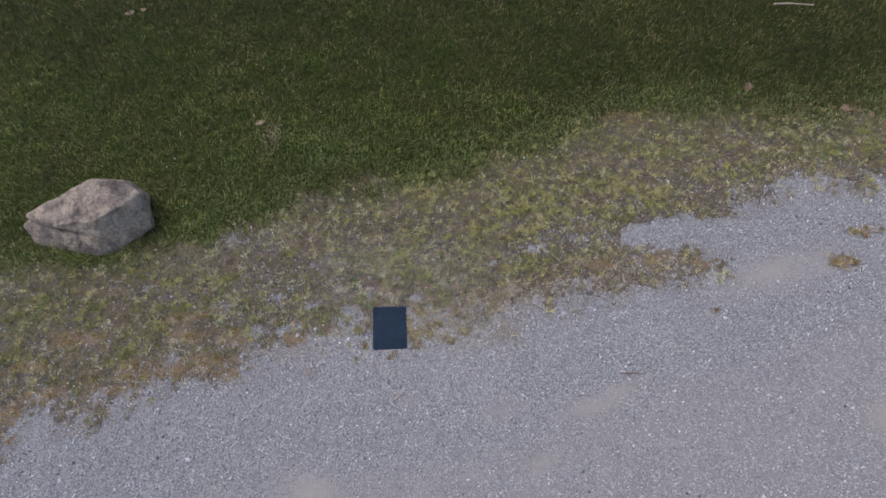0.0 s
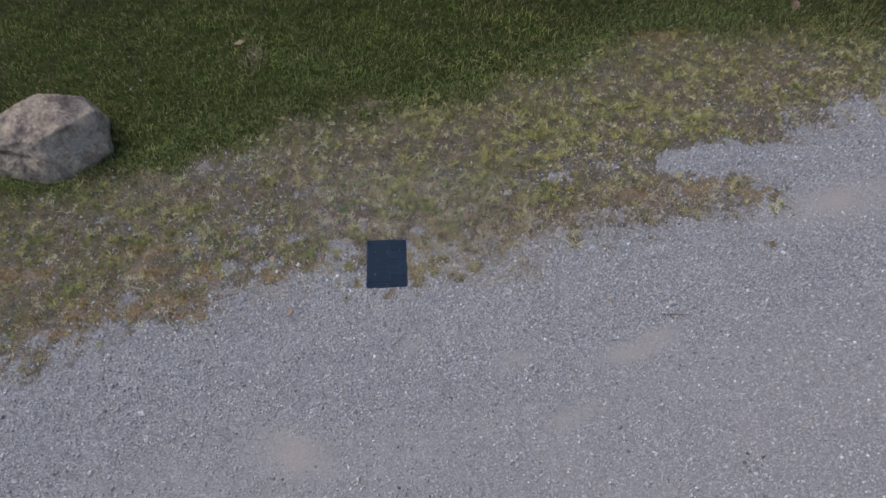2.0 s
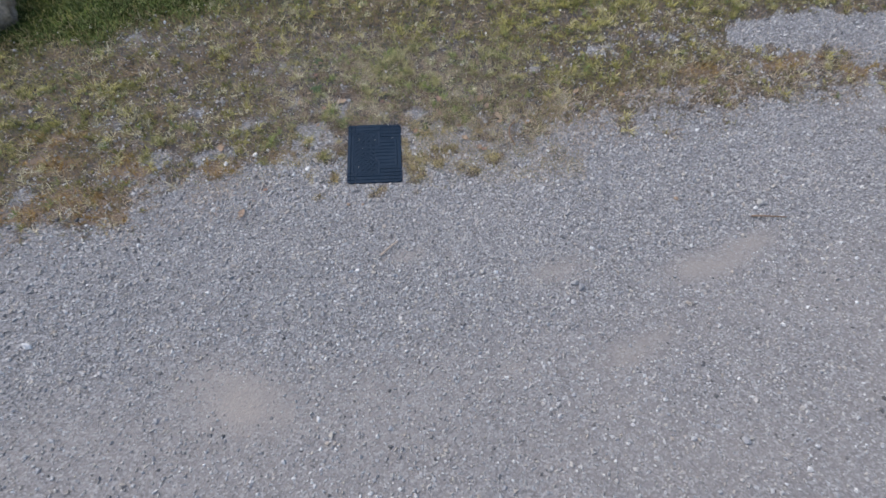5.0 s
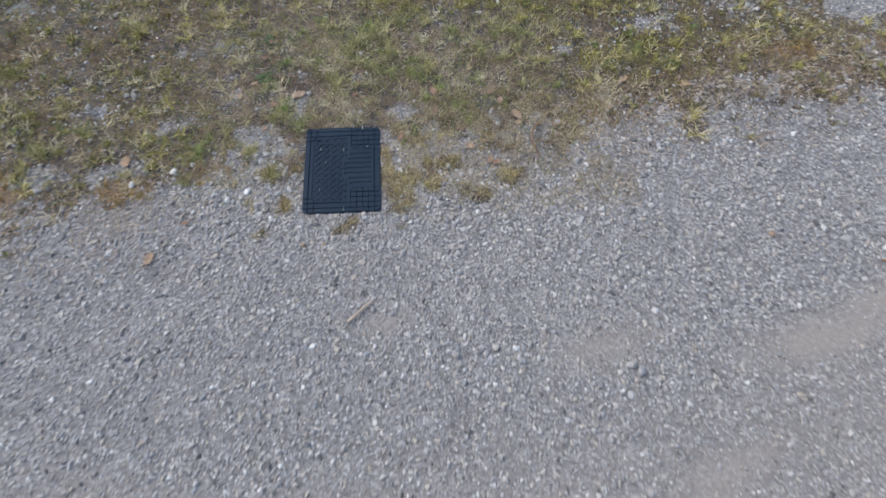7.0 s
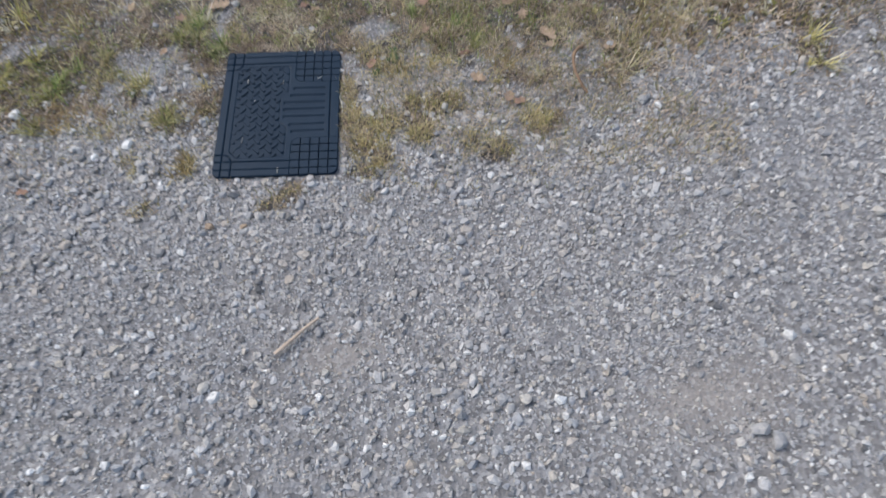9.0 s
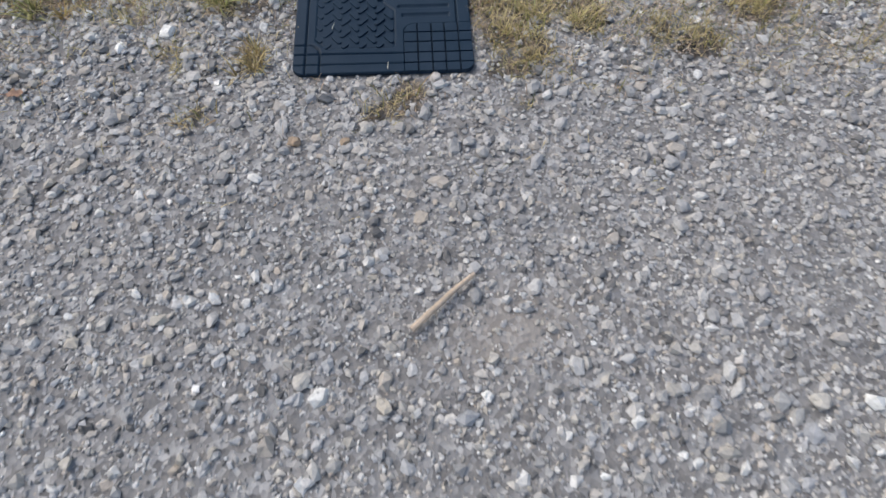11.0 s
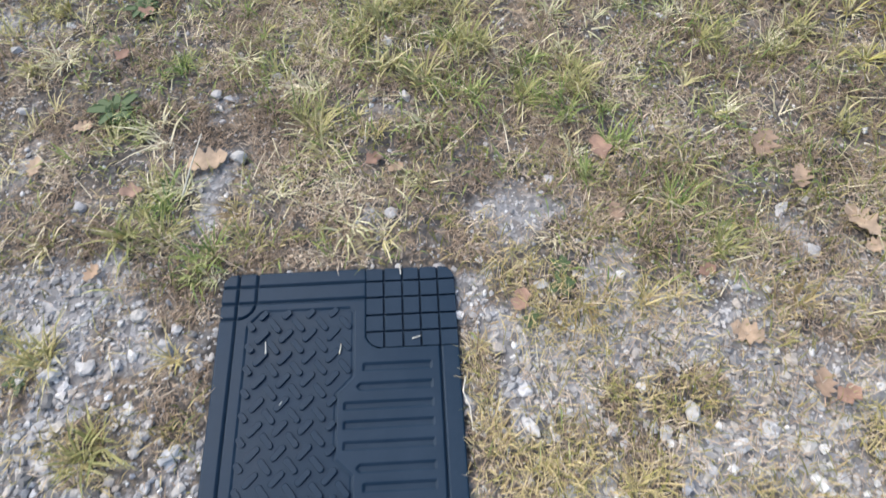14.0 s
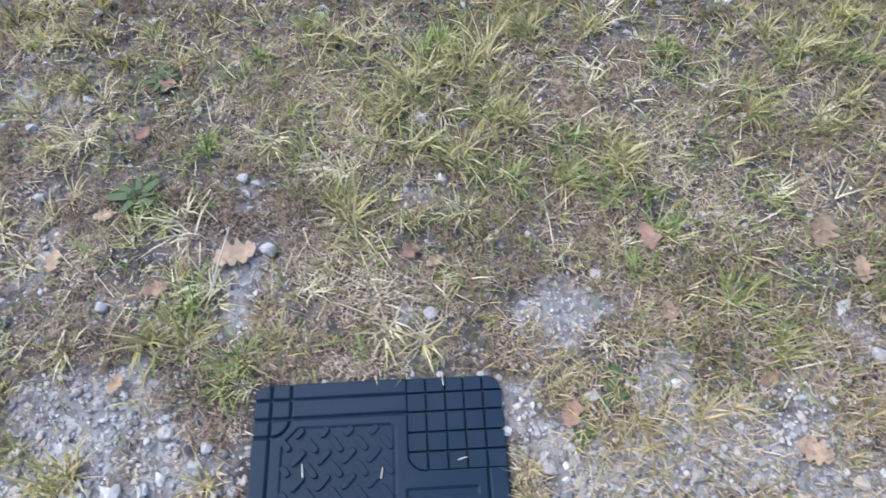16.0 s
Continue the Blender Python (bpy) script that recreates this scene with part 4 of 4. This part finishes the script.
# ---- the rubber mat ----
def path_distance(u, v, pts):
    d = np.full(u.shape, 9.0)
    for (ax, ay), (bx, by) in zip(pts[:-1], pts[1:]):
        ex, ey = bx - ax, by - ay
        t = np.clip(((u - ax) * ex + (v - ay) * ey) / (ex * ex + ey * ey + 1e-12), 0, 1)
        d = np.minimum(d, np.hypot(u - ax - ex * t, v - ay - ey * t))
    return d


def arc(cx, cy, r, a0, a1, n=7):
    return [(cx + r * math.cos(radians(a0 + (a1 - a0) * i / n)), cy + r * math.sin(radians(a0 + (a1 - a0) * i / n))) for i in range(n + 1)]


MID = MAT_L / 2
PANEL = [(0.039, 0.355), (0.058, 0.374), (0.176, 0.3725), (0.181, 0.367), (0.181, 0.277), (0.160, 0.257), (0.160, 0.175), (0.181, 0.155), (0.181, 0.065), (0.176, 0.0595), (0.058, 0.058), (0.039, 0.077), (0.039, 0.355)]
GRID_U = (0.222, 0.2475, 0.2715, 0.2965)
GRID_V = (0.4115, 0.387, 0.361, 0.337, 0.3135)


def inside_panel(u, v):
    inn = np.zeros(np.shape(u), bool)
    for (ax, ay), (bx, by) in zip(PANEL[:-1], PANEL[1:]):
        if ay != by:
            inn ^= ((ay > v) != (by > v)) & (u < (bx - ax) * (v - ay) / (by - ay) + ax)
    return inn


def grid_pit(u, w):
    """Inside of the gridded corner field: w is the distance along from the mat's short edge."""
    r = 0.024
    du, dw = np.maximum(0.1965 + r - u, 0), np.maximum(w - (MAT_L - 0.3135) + r, 0)
    return (u > 0.1965) & (w < MAT_L - 0.3135) & (np.hypot(du, dw) < r)


def mat_height(u, v):
    """Height of the mat's upper face over its plan."""
    top = 0.0080
    w = np.where(v > MID, MAT_L - v, v)
    g = path_distance(u, w, [(0.0215, -0.01), (0.0215, MID)])
    for c in (0.0205, 0.045):
        g = np.minimum(g, path_distance(u, w, [(-0.01, c), (0.1965, c)]))
    g = np.minimum(g, path_distance(u, w, [(0.047, -0.01), (0.047, 0.0445)] + arc(0.024, 0.0445, 0.023, 0, 90) + [(-0.01, 0.0675)]))
    g = np.minimum(g, path_distance(u, w, [(0.2965, 0.118), (0.2965, MID)]))
    h = top - 0.0050 * (1 - smoothstep(0.0010, 0.0019, g))
    h = np.where(grid_pit(u, w), 0.0026, h)
    p = path_distance(u, v, PANEL)
    h = np.where(inside_panel(u, v), h - 0.0018 * smoothstep(0.0, 0.0012, p), h)
    h = h - 0.0022 * (1 - smoothstep(0.0004, 0.0016, p))
    for k, (c, left) in enumerate(((0.289, 0.194), (0.2635, 0.184), (0.239, 0.170), (0.215, 0.170), (0.190, 0.170), (0.163, 0.184), (0.1405, 0.195))):
        d = np.maximum(np.maximum(left - u, u - 0.283), np.abs(v - c) - 0.0048)
        d = np.maximum(d, (left + 0.006 - u + np.abs(v - c)) * 0.7 - 0.003) if k in (1, 5) else d
        h = h - 0.0034 * (1 - smoothstep(-0.0006, 0.0004, d))
    edge = np.minimum(np.minimum(u, MAT_W - u), np.minimum(v, MAT_L - v))
    return h - 0.0012 * (1 - smoothstep(0.0, 0.0015, edge))


def build_mat():
    base = new("floor_mat")
    base.matrix_world = MAT_POSE
    tagged(base, "black moulded rubber car floor mat lying on gravel", "floor mat")
    nu, nv = 215, 289
    u, v = np.meshgrid(np.linspace(0, MAT_W, nu), np.linspace(0, MAT_L, nv))
    h = mat_height(u, v)
    r = 0.019
    cu, cv = np.clip(u, r, MAT_W - r), np.clip(v, r, MAT_L - r)
    d = np.maximum(np.hypot(u - cu, v - cv), 1e-9)
    k = np.where((u != cu) & (v != cv), np.minimum(1, r / d), 1.0)
    u2, v2 = cu + (u - cu) * k, cv + (v - cv) * k
    sag = 0.0012 * np.sin(u2 * 17 + 1) * np.sin(v2 * 13)
    top = np.stack([u2 - MAT_W / 2, v2 - MAT_L / 2, h + sag], -1).reshape(-1, 3)
    ring = np.r_[np.arange(nu), np.arange(1, nv) * nu + nu - 1, (nv - 1) * nu + np.arange(nu - 2, -1, -1), np.arange(nv - 2, 0, -1) * nu]
    low = top[ring] * (1, 1, 0)
    i = (np.arange(nv - 1)[:, None] * nu + np.arange(nu - 1)[None]).ravel()
    m, n0 = len(ring), len(top)
    a, b = np.arange(m), (np.arange(m) + 1) % m
    tris = np.r_[np.c_[i, i + 1, i + nu + 1], np.c_[i, i + nu + 1, i + nu], np.c_[ring[a], n0 + a, n0 + b], np.c_[ring[a], n0 + b, ring[b]], np.c_[n0 + b, n0 + a, np.full(m, n0 + m)]]
    me = tri_mesh("mat_body", np.r_[top, low, [[0, 0, 0]]], tris)
    link("mat_body", me, RUBBER, base, smooth=True)
    build_blocks(base)
    build_bars(base)


def bevelled_prism(outline, z0, z1, bevel):
    """A low block over an outline, with its upper edge broken."""
    bm = bmesh.new()
    cx, cy = sum(p[0] for p in outline) / len(outline), sum(p[1] for p in outline) / len(outline)
    rings = []
    for z, inset in ((z0, 0.0), (z1 - bevel, 0.0), (z1, bevel)):
        ring = []
        for x, y in outline:
            d = math.hypot(x - cx, y - cy)
            k = 1 - inset * 1.3 / d
            ring.append(bm.verts.new((cx + (x - cx) * k, cy + (y - cy) * k, z)))
        rings.append(ring)
    n = len(outline)
    for lo, hi in zip(rings[:-1], rings[1:]):
        for i in range(n):
            bm.faces.new((lo[i], lo[(i + 1) % n], hi[(i + 1) % n], hi[i]))
    bm.faces.new(rings[-1])
    bm.faces.new(rings[0][::-1])
    return bm


def build_blocks(base):
    """Square blocks of the two gridded corner fields."""
    us = (0.1965, *GRID_U, MAT_W - 0.0008)
    vs = (MAT_L - 0.0008, *GRID_V)
    gap = 0.0013
    for side in (1, -1):
        for i in range(5):
            for j in range(5):
                u0, u1, v1, v0 = us[i] + gap, us[i + 1] - gap * (i < 4), vs[j] - gap * (j > 0), vs[j + 1] + gap
                pts = [(u0, v0), (u1, v0), (u1, v1), (u0, v1)]
                if i == 0 and j == 4:
                    pts = [(u1, v0), (u1, v1), (u0, v1)] + arc(u0 + 0.021, v0 + 0.021, 0.021, 180, 270, 5)[:-1]
                if i == 4 and j == 0:
                    pts = [(u0, v0), (u1, v0)] + arc(u1 - 0.0185, v1 - 0.0185, 0.0185, 0, 90, 5) + [(u0, v1)]
                pts = [(p - MAT_W / 2, (q - MID) * side) for p, q in pts]
                part("grid_block", bevelled_prism(pts if side > 0 else pts[::-1], 0.0022, 0.0081, 0.0005), RUBBER, base)


def build_bars(base):
    """Raised tread bars in two slants."""
    shape = [(0.0080 + 0.0040 * math.cos(radians(a)), 0.0040 * math.sin(radians(a))) for a in range(-90, 91, 36)]
    shape += [(-x, -y) for x, y in shape]
    bm = bevelled_prism(shape, 0.0, 0.0034, 0.0007)
    me = bpy.data.meshes.new("tread_bar")
    bm.to_mesh(me)
    bm.free()
    for slant, u0, v0 in ((47, 0.0595, 0.3375), (-52, 0.0755, 0.3525)):
        for i in range(-1, 5):
            for j in range(-1, 11):
                u, v = u0 + 0.0315 * i, v0 - 0.0303 * j
                room = path_distance(np.array(u), np.array(v), PANEL)
                if not inside_panel(np.array(u), np.array(v)) or room < 0.0035:
                    continue
                ob = link("tread_bar", me, RUBBER, base)
                k = 1.0 if room > 0.0085 else 0.62
                ob.matrix_local = pose(u - MAT_W / 2, v - MID, 0.0057, 0, 0, slant) @ Matrix.Diagonal((k, 1, 1, 1))


build_mat()


# ---- boulder ----
def build_boulder():
    """A block broken along flat faces, worn at its edges and pitted."""
    block = bmesh.new()
    mid = Vector((-2.85, 1.50, 0.15))
    # upper rim, from the low pointed end round the back, then the ridge, then the foot
    for c in BOULDER_CORNERS:
        block.verts.new(Vector(c) - mid)
    bmesh.ops.convex_hull(block, input=block.verts)
    block.normal_update()
    planes = [(f.normal.copy(), f.normal.dot(f.verts[0].co)) for f in block.faces]
    block.free()
    bm = bmesh.new()
    bmesh.ops.create_icosphere(bm, subdivisions=6, radius=1.0)
    for q in bm.verts:
        d = q.co.normalized()
        near = sum((max(n.dot(d), 1e-4) / h) ** 420 for n, h in planes if h > 0.01)
        p = d * near ** (-1 / 420)
        w = 0.022 * noise.noise(p * 3.6) + 0.016 * abs(noise.noise(p * 8.0 + Vector((4, 1, 2)))) - 0.014 + 0.009 * noise.noise(p * 19.0) + 0.006 * noise.noise(p * 45.0)
        line_z = 0.045 + 0.03 * noise.noise(p * 5.0)
        crack = 0.055 * max(0.0, 1 - abs(p.z - line_z) / 0.04) * max(0.0, min(1.0, (0.1 - p.x) * 5)) if p.y < 0 else 0.0
        q.co = p + d * (w - crack)
    ob = part("boulder", bm, BOULDER, smooth=True)
    ob.location = mid
    tagged(ob, "large weathered grey and tan boulder on lawn", "boulder")


BOULDER_CORNERS = [(-3.45, 1.49, 0.24), (-3.15, 1.61, 0.35), (-2.91, 1.68, 0.43), (-2.76, 1.78, 0.45), (-2.52, 1.76, 0.42), (-2.41, 1.78, 0.38), (-2.29, 1.64, 0.35), (-3.06, 1.34, 0.29), (-2.68, 1.32, 0.36), (-2.42, 1.47, 0.4), (-3.51, 1.43, 0.12), (-2.27, 1.56, 0.22), (-2.23, 1.4, 0.1), (-3.41, 1.3, 0.0), (-3.08, 1.18, -0.03), (-2.75, 1.11, -0.03), (-2.58, 1.14, -0.03), (-2.43, 1.26, -0.03), (-2.24, 1.47, -0.05), (-2.35, 1.9, -0.05), (-2.75, 2.05, -0.05), (-3.3, 1.8, -0.05)]
build_boulder()


# ---- single stones ----
def stone_bm(length, breadth, height):
    bm = bmesh.new()
    bmesh.ops.create_icosphere(bm, subdivisions=2, radius=0.5)
    shift = Vector(RNG.uniform(-50, 50, 3))
    for q in bm.verts:
        k = 1 + 0.55 * noise.noise(q.co * 1.9 + shift) + 0.22 * noise.noise(q.co * 4.5 + shift)
        q.co = Vector((q.co.x * length, q.co.y * breadth, q.co.z * height)) * k
    return bm


def single_stone(x, y, size, mat, label, turn=None, flat=0.6):
    ob = part("stone", stone_bm(size * 0.9, size * RNG.uniform(0.6, 0.85), size * flat), mat)
    ob.matrix_world = pose(x, y, float(ground_z(x, y)) + size * flat * 0.28 + 0.002, RNG.uniform(-10, 10), RNG.uniform(-10, 10), RNG.uniform(0, 360) if turn is None else turn)
    tagged(ob, label, "stone", "single stones on the ground")


def build_single_stones():
    for x, y, s in ((-0.546, 0.232, 0.036), (0.558, 0.402, 0.015), (-1.58, -0.916, 0.055), (-0.717, 0.181, 0.035), (3.41, 0.146, 0.04)):
        single_stone(x, y, s, WHITE_STONE, "white quartz-like stone lying on gravel")
    pale = [(2.387, -0.253, 0.055), (0.005, 0.634, 0.026), (1.222, -0.710, 0.042), (1.252, -0.735, 0.044), (0.732, -0.615, 0.030), (1.346, -0.561, 0.034), (0.701, -0.457, 0.026), (0.623, -0.216, 0.027), (0.126, -0.121, 0.026), (0.418, -0.046, 0.030),
            (0.317, -0.182, 0.024), (-0.11, 0.377, 0.024), (0.61, 0.202, 0.032), (-0.044, 0.765, 0.025), (0.442, 0.391, 0.022), (0.506, 0.397, 0.018), (1.254, -0.34, 0.026), (0.343, -0.718, 0.024), (0.607, -0.335, 0.026), (0.298, -0.306, 0.022), (1.207, 0.054, 0.032)]
    for x, y, s in pale:
        single_stone(x, y, s, PALE_STONE, "pale grey stone larger than the gravel round it")
    more = [(0.48, 0.568, 0.020), (0.236, 0.522, 0.022), (-0.354, 0.749, 0.020), (-0.226, 0.558, 0.020), (0.746, 0.152, 0.028), (0.847, 0.424, 0.028), (0.619, -0.218, 0.022), (-0.297, -0.083, 0.030), (0.582, -0.158, 0.022), (-0.163, 0.307, 0.024), (-0.099, -0.169, 0.024), (0.829, -0.056, 0.026),
            (-0.302, -0.073, 0.026), (0.097, -0.742, 0.028), (1.162, 0.202, 0.034), (0.037, -0.549, 0.026), (0.62, -0.486, 0.024), (1.903, -1.581, 0.05), (-0.79, 0.675, 0.035), (1.113, 0.42, 0.03), (2.2, -0.237, 0.04)]
    for x, y, s in more:
        single_stone(x, y, s, PALE_STONE, "grey stone among finer gravel", flat=0.5)


build_single_stones()
OCHRE_STONE = island_material("ochre_stone", [(0.0, (0.42, 0.32, 0.235)), (1.0, (0.48, 0.37, 0.27))], 0.85, 0.3, 0.2, 120.0, "object", 0.001)
for sx, sy, ss in ((0.011, -0.146, 0.024), (0.092, -0.150, 0.018), (1.9, -0.2, 0.03)):
    single_stone(sx, sy, ss, OCHRE_STONE, "orange-brown stone among grey gravel")


# ---- fallen leaves ----
def leaf_thing(x, y, size, turn, mat, label, lobes=4, curl=0.45):
    """A dead leaf with a lobed, curled blade and a stalk."""
    thing = new("dead_leaf")
    thing.matrix_world = pose(x, y, float(ground_z(x, y)) + 0.010, RNG.uniform(-9, 9), RNG.uniform(-9, 9), turn)
    tagged(thing, label, "leaf", "dead leaves on the ground")
    n, rows = 25, []
    seed = RNG.uniform(0, 6)
    for i in range(n):
        s = i / (n - 1)
        half = 0.33 * math.sin(math.pi * min(1, s * 0.93 + 0.04)) ** 0.7 * (1 + 0.30 * math.cos(s * lobes * 6.283 + seed))
        rows.append((s - 0.5, half * 0.97, half * RNG.uniform(0.8, 1.1)))
    v, f = [], []
    for side in (0, 1):
        for px, l, r in rows:
            for q in (l, l * 0.5, 0, -r * 0.5, -r):
                z = curl * (q * q * 1.6 + 0.35 * px * px) + 0.03 * math.sin(9 * px + seed) - 0.03 * abs(q)
                v.append((px * size, q * size, z * size - side * 0.0007))
    for i in range(n - 1):
        for j in range(4):
            a = i * 5 + j
            f.append((a, a + 1, a + 6, a + 5))
            b = a + n * 5
            f.append((b, b + 5, b + 6, b + 1))
    me = bpy.data.meshes.new("leaf_blade")
    me.from_pydata(v, [], f)
    link("leaf_blade", me, mat, thing, smooth=True)
    bm = bmesh.new()
    bmesh.ops.create_cone(bm, cap_ends=True, segments=6, radius1=0.0009, radius2=0.0006, depth=size * 0.35, matrix=pose(-size * 0.66, 0, 0, 0, 90, 0))
    part("stalk", bm, mat, thing)


def build_leaves():
    tan = [(-0.043, 0.628, 0.062, 20), (0.83, 0.616, 0.056, 60), (0.868, 0.551, 0.042, 80), (0.934, 0.468, 0.062, 120), (0.938, 0.424, 0.034, 10), (0.711, 0.304, 0.046, 150), (0.792, 0.230, 0.042, 70), (0.246, 0.600, 0.026, 30), (0.57, 0.501, 0.034, 100), (-0.183, 0.444, 0.028, 60),
           (-0.247, 0.707, 0.030, 10), (1.111, 0.414, 0.050, 45), (-0.76, 0.299, 0.06, 110), (-0.591, -0.174, 0.055, 70), (1.738, 0.604, 0.05, 0), (1.455, 0.652, 0.045, 30), (-0.305, 0.633, 0.034, 80)]
    for x, y, s, turn in tan:
        leaf_thing(x, y, s, turn, DRY_LEAF, "curled tan dead oak leaf on weedy gravel")
    red = [(0.412, 0.369, 0.036, 65), (0.681, 0.398, 0.028, 20), (0.819, 0.213, 0.036, 20), (0.569, 0.626, 0.045, 100), (0.212, 0.618, 0.030, 40), (-0.151, 0.578, 0.032, 10), (-0.211, 0.857, 0.03, 70), (-0.19, 0.96, 0.035, 30), (-0.47, -0.02, 0.03, 0)]
    for x, y, s, turn in red:
        leaf_thing(x, y, s, turn, RED_LEAF, "small reddish-brown dead leaf on soil", lobes=2)
    for x, y, s, turn in ((-1.27, 2.79, 0.11, 30), (4.52, 3.10, 0.14, 60), (5.60, 2.72, 0.16, 10), (5.87, 2.62, 0.1, 80), (-3.06, 4.67, 0.12, 20), (-2.91, 4.73, 0.1, 110)):
        leaf_thing(x, y, s, turn, DRY_LEAF if x < 0 else RED_LEAF, "large dead leaf caught in lawn grass")


build_leaves()


# ---- sticks and stems ----
def stem(name, pts, radius, mat, label, category, group=""):
    cu = bpy.data.curves.new(name, "CURVE")
    cu.dimensions, cu.bevel_depth, cu.bevel_resolution, cu.use_fill_caps = "3D", radius, 2, True
    sp = cu.splines.new("POLY")
    sp.points.add(len(pts) - 1)
    for i, (q, p) in enumerate(zip(sp.points, pts)):
        q.co = (*p, 1)
        q.radius = 1 - 0.35 * i / (len(pts) - 1)
    ob = new(name, cu)
    cu.materials.append(mat)
    tagged(ob, label, category, group)


def build_sticks():
    stem("stick", [(0.190, -0.486, 0.012), (0.217, -0.462, 0.014), (0.252, -0.430, 0.014), (0.284, -0.405, 0.013)], 0.0056, TWIG, "short pale tan stick lying on gravel", "stick")
    stem("twig", [(2.298, -0.346, 0.012), (2.36, -0.352, 0.016), (2.43, -0.357, 0.015), (2.495, -0.364, 0.012)], 0.005, BROWN_TWIG, "thin dark brown twig on gravel", "twig")
    curve = [(1.108 + 0.128 * math.cos(radians(a)), 0.306 + 0.128 * math.sin(radians(a)), 0.012 + 0.028 * math.sin(radians((a - 130) * 1.9))) for a in range(130, 222, 9)]
    stem("curved_stem", curve, 0.0055, BROWN_TWIG, "curved brown dead stem arching over gravel", "stem")
    stem("stick", [(5.27, 4.49, 0.05), (5.5, 4.48, 0.06), (5.79, 4.45, 0.05)], 0.012, TWIG, "long pale stick lying in lawn grass", "stick")


build_sticks()


# ---- small green herbs ----
def build_herbs():
    for x, y, s in ((-0.199, 0.737, 1.3), (0.474, 0.418, 0.5), (0.472, 0.385, 0.6), (0.423, 0.34, 0.4), (-0.196, 0.974, 0.9), (-0.247, 0.294, 0.6)):
        thing = new("herb")
        thing.matrix_world = pose(x, y, float(ground_z(x, y)) + 0.004, 0, 0, RNG.uniform(0, 360)) @ Matrix.Diagonal((s, s, s, 1))
        tagged(thing, "low green leafy weed between gravel and dead grass", "weed", "leafy weeds on the verge")
        for k in range(11):
            bm = bmesh.new()
            a, l = k * 2.4, RNG.uniform(0.018, 0.042)
            pts = [(0.1, 0.02), (0.35, 0.16), (0.65, 0.20), (0.9, 0.10), (1.0, 0.0), (0.9, -0.10), (0.65, -0.20), (0.35, -0.16), (0.1, -0.02)]
            ring = [bm.verts.new((p * l, q * l, (0.5 * p - 0.35 * p * p + 0.5 * abs(q)) * l)) for p, q in pts]
            low = [bm.verts.new((p.co.x, p.co.y, p.co.z - 0.0005)) for p in ring]
            bm.faces.new(ring)
            bm.faces.new(low[::-1])
            for i in range(9):
                bm.faces.new((low[i], low[(i + 1) % 9], ring[(i + 1) % 9], ring[i]))
            leaf = part("herb_leaf", bm, HERB, thing)
            leaf.matrix_local = pose(0, 0, 0.002 * k / 11, 0, 0, math.degrees(a))


build_herbs()


# ---- bits of straw on the rubber mat ----
def build_bits():
    bits = [(0.067, 0.319, 95, 0.016), (0.165, 0.311, 80, 0.014), (0.068, 0.111, 75, 0.015), (0.166, 0.010, 85, 0.016), (0.247, 0.424, 95, 0.016), (0.266, 0.322, 15, 0.013), (0.091, 0.244, 60, 0.006)]
    for x, y, turn, l in bits:
        bm = bmesh.new()
        bmesh.ops.create_cone(bm, cap_ends=True, segments=6, radius1=0.0010, radius2=0.0005, depth=l, matrix=pose(0, 0, 0, 0, 90, 0))
        ob = part("straw_bit", bm, PALE_BIT)
        ob.matrix_world = pose(x, y, 0.0125, 0, 0, turn)
        tagged(ob, "tiny pale straw bit lying on black rubber", "straw", "straw bits on the mat")


PALE_BIT = island_material("bleached_straw", [(0.0, (0.70, 0.68, 0.60)), (1.0, (0.62, 0.58, 0.46))], 0.7, per="object")
build_bits()
stem("straw", [(0.327, 0.265, 0.010), (0.322, 0.245, 0.013), (0.329, 0.225, 0.014), (0.331, 0.195, 0.010)], 0.0011, PALE_BIT, "thin bleached straw lying against the mat's edge", "straw")
stem("straw", [(-0.075, 0.565, 0.008), (-0.06, 0.605, 0.030), (-0.045, 0.655, 0.045)], 0.0014, PALE_BIT, "thin bleached straw beside a dead leaf", "straw")
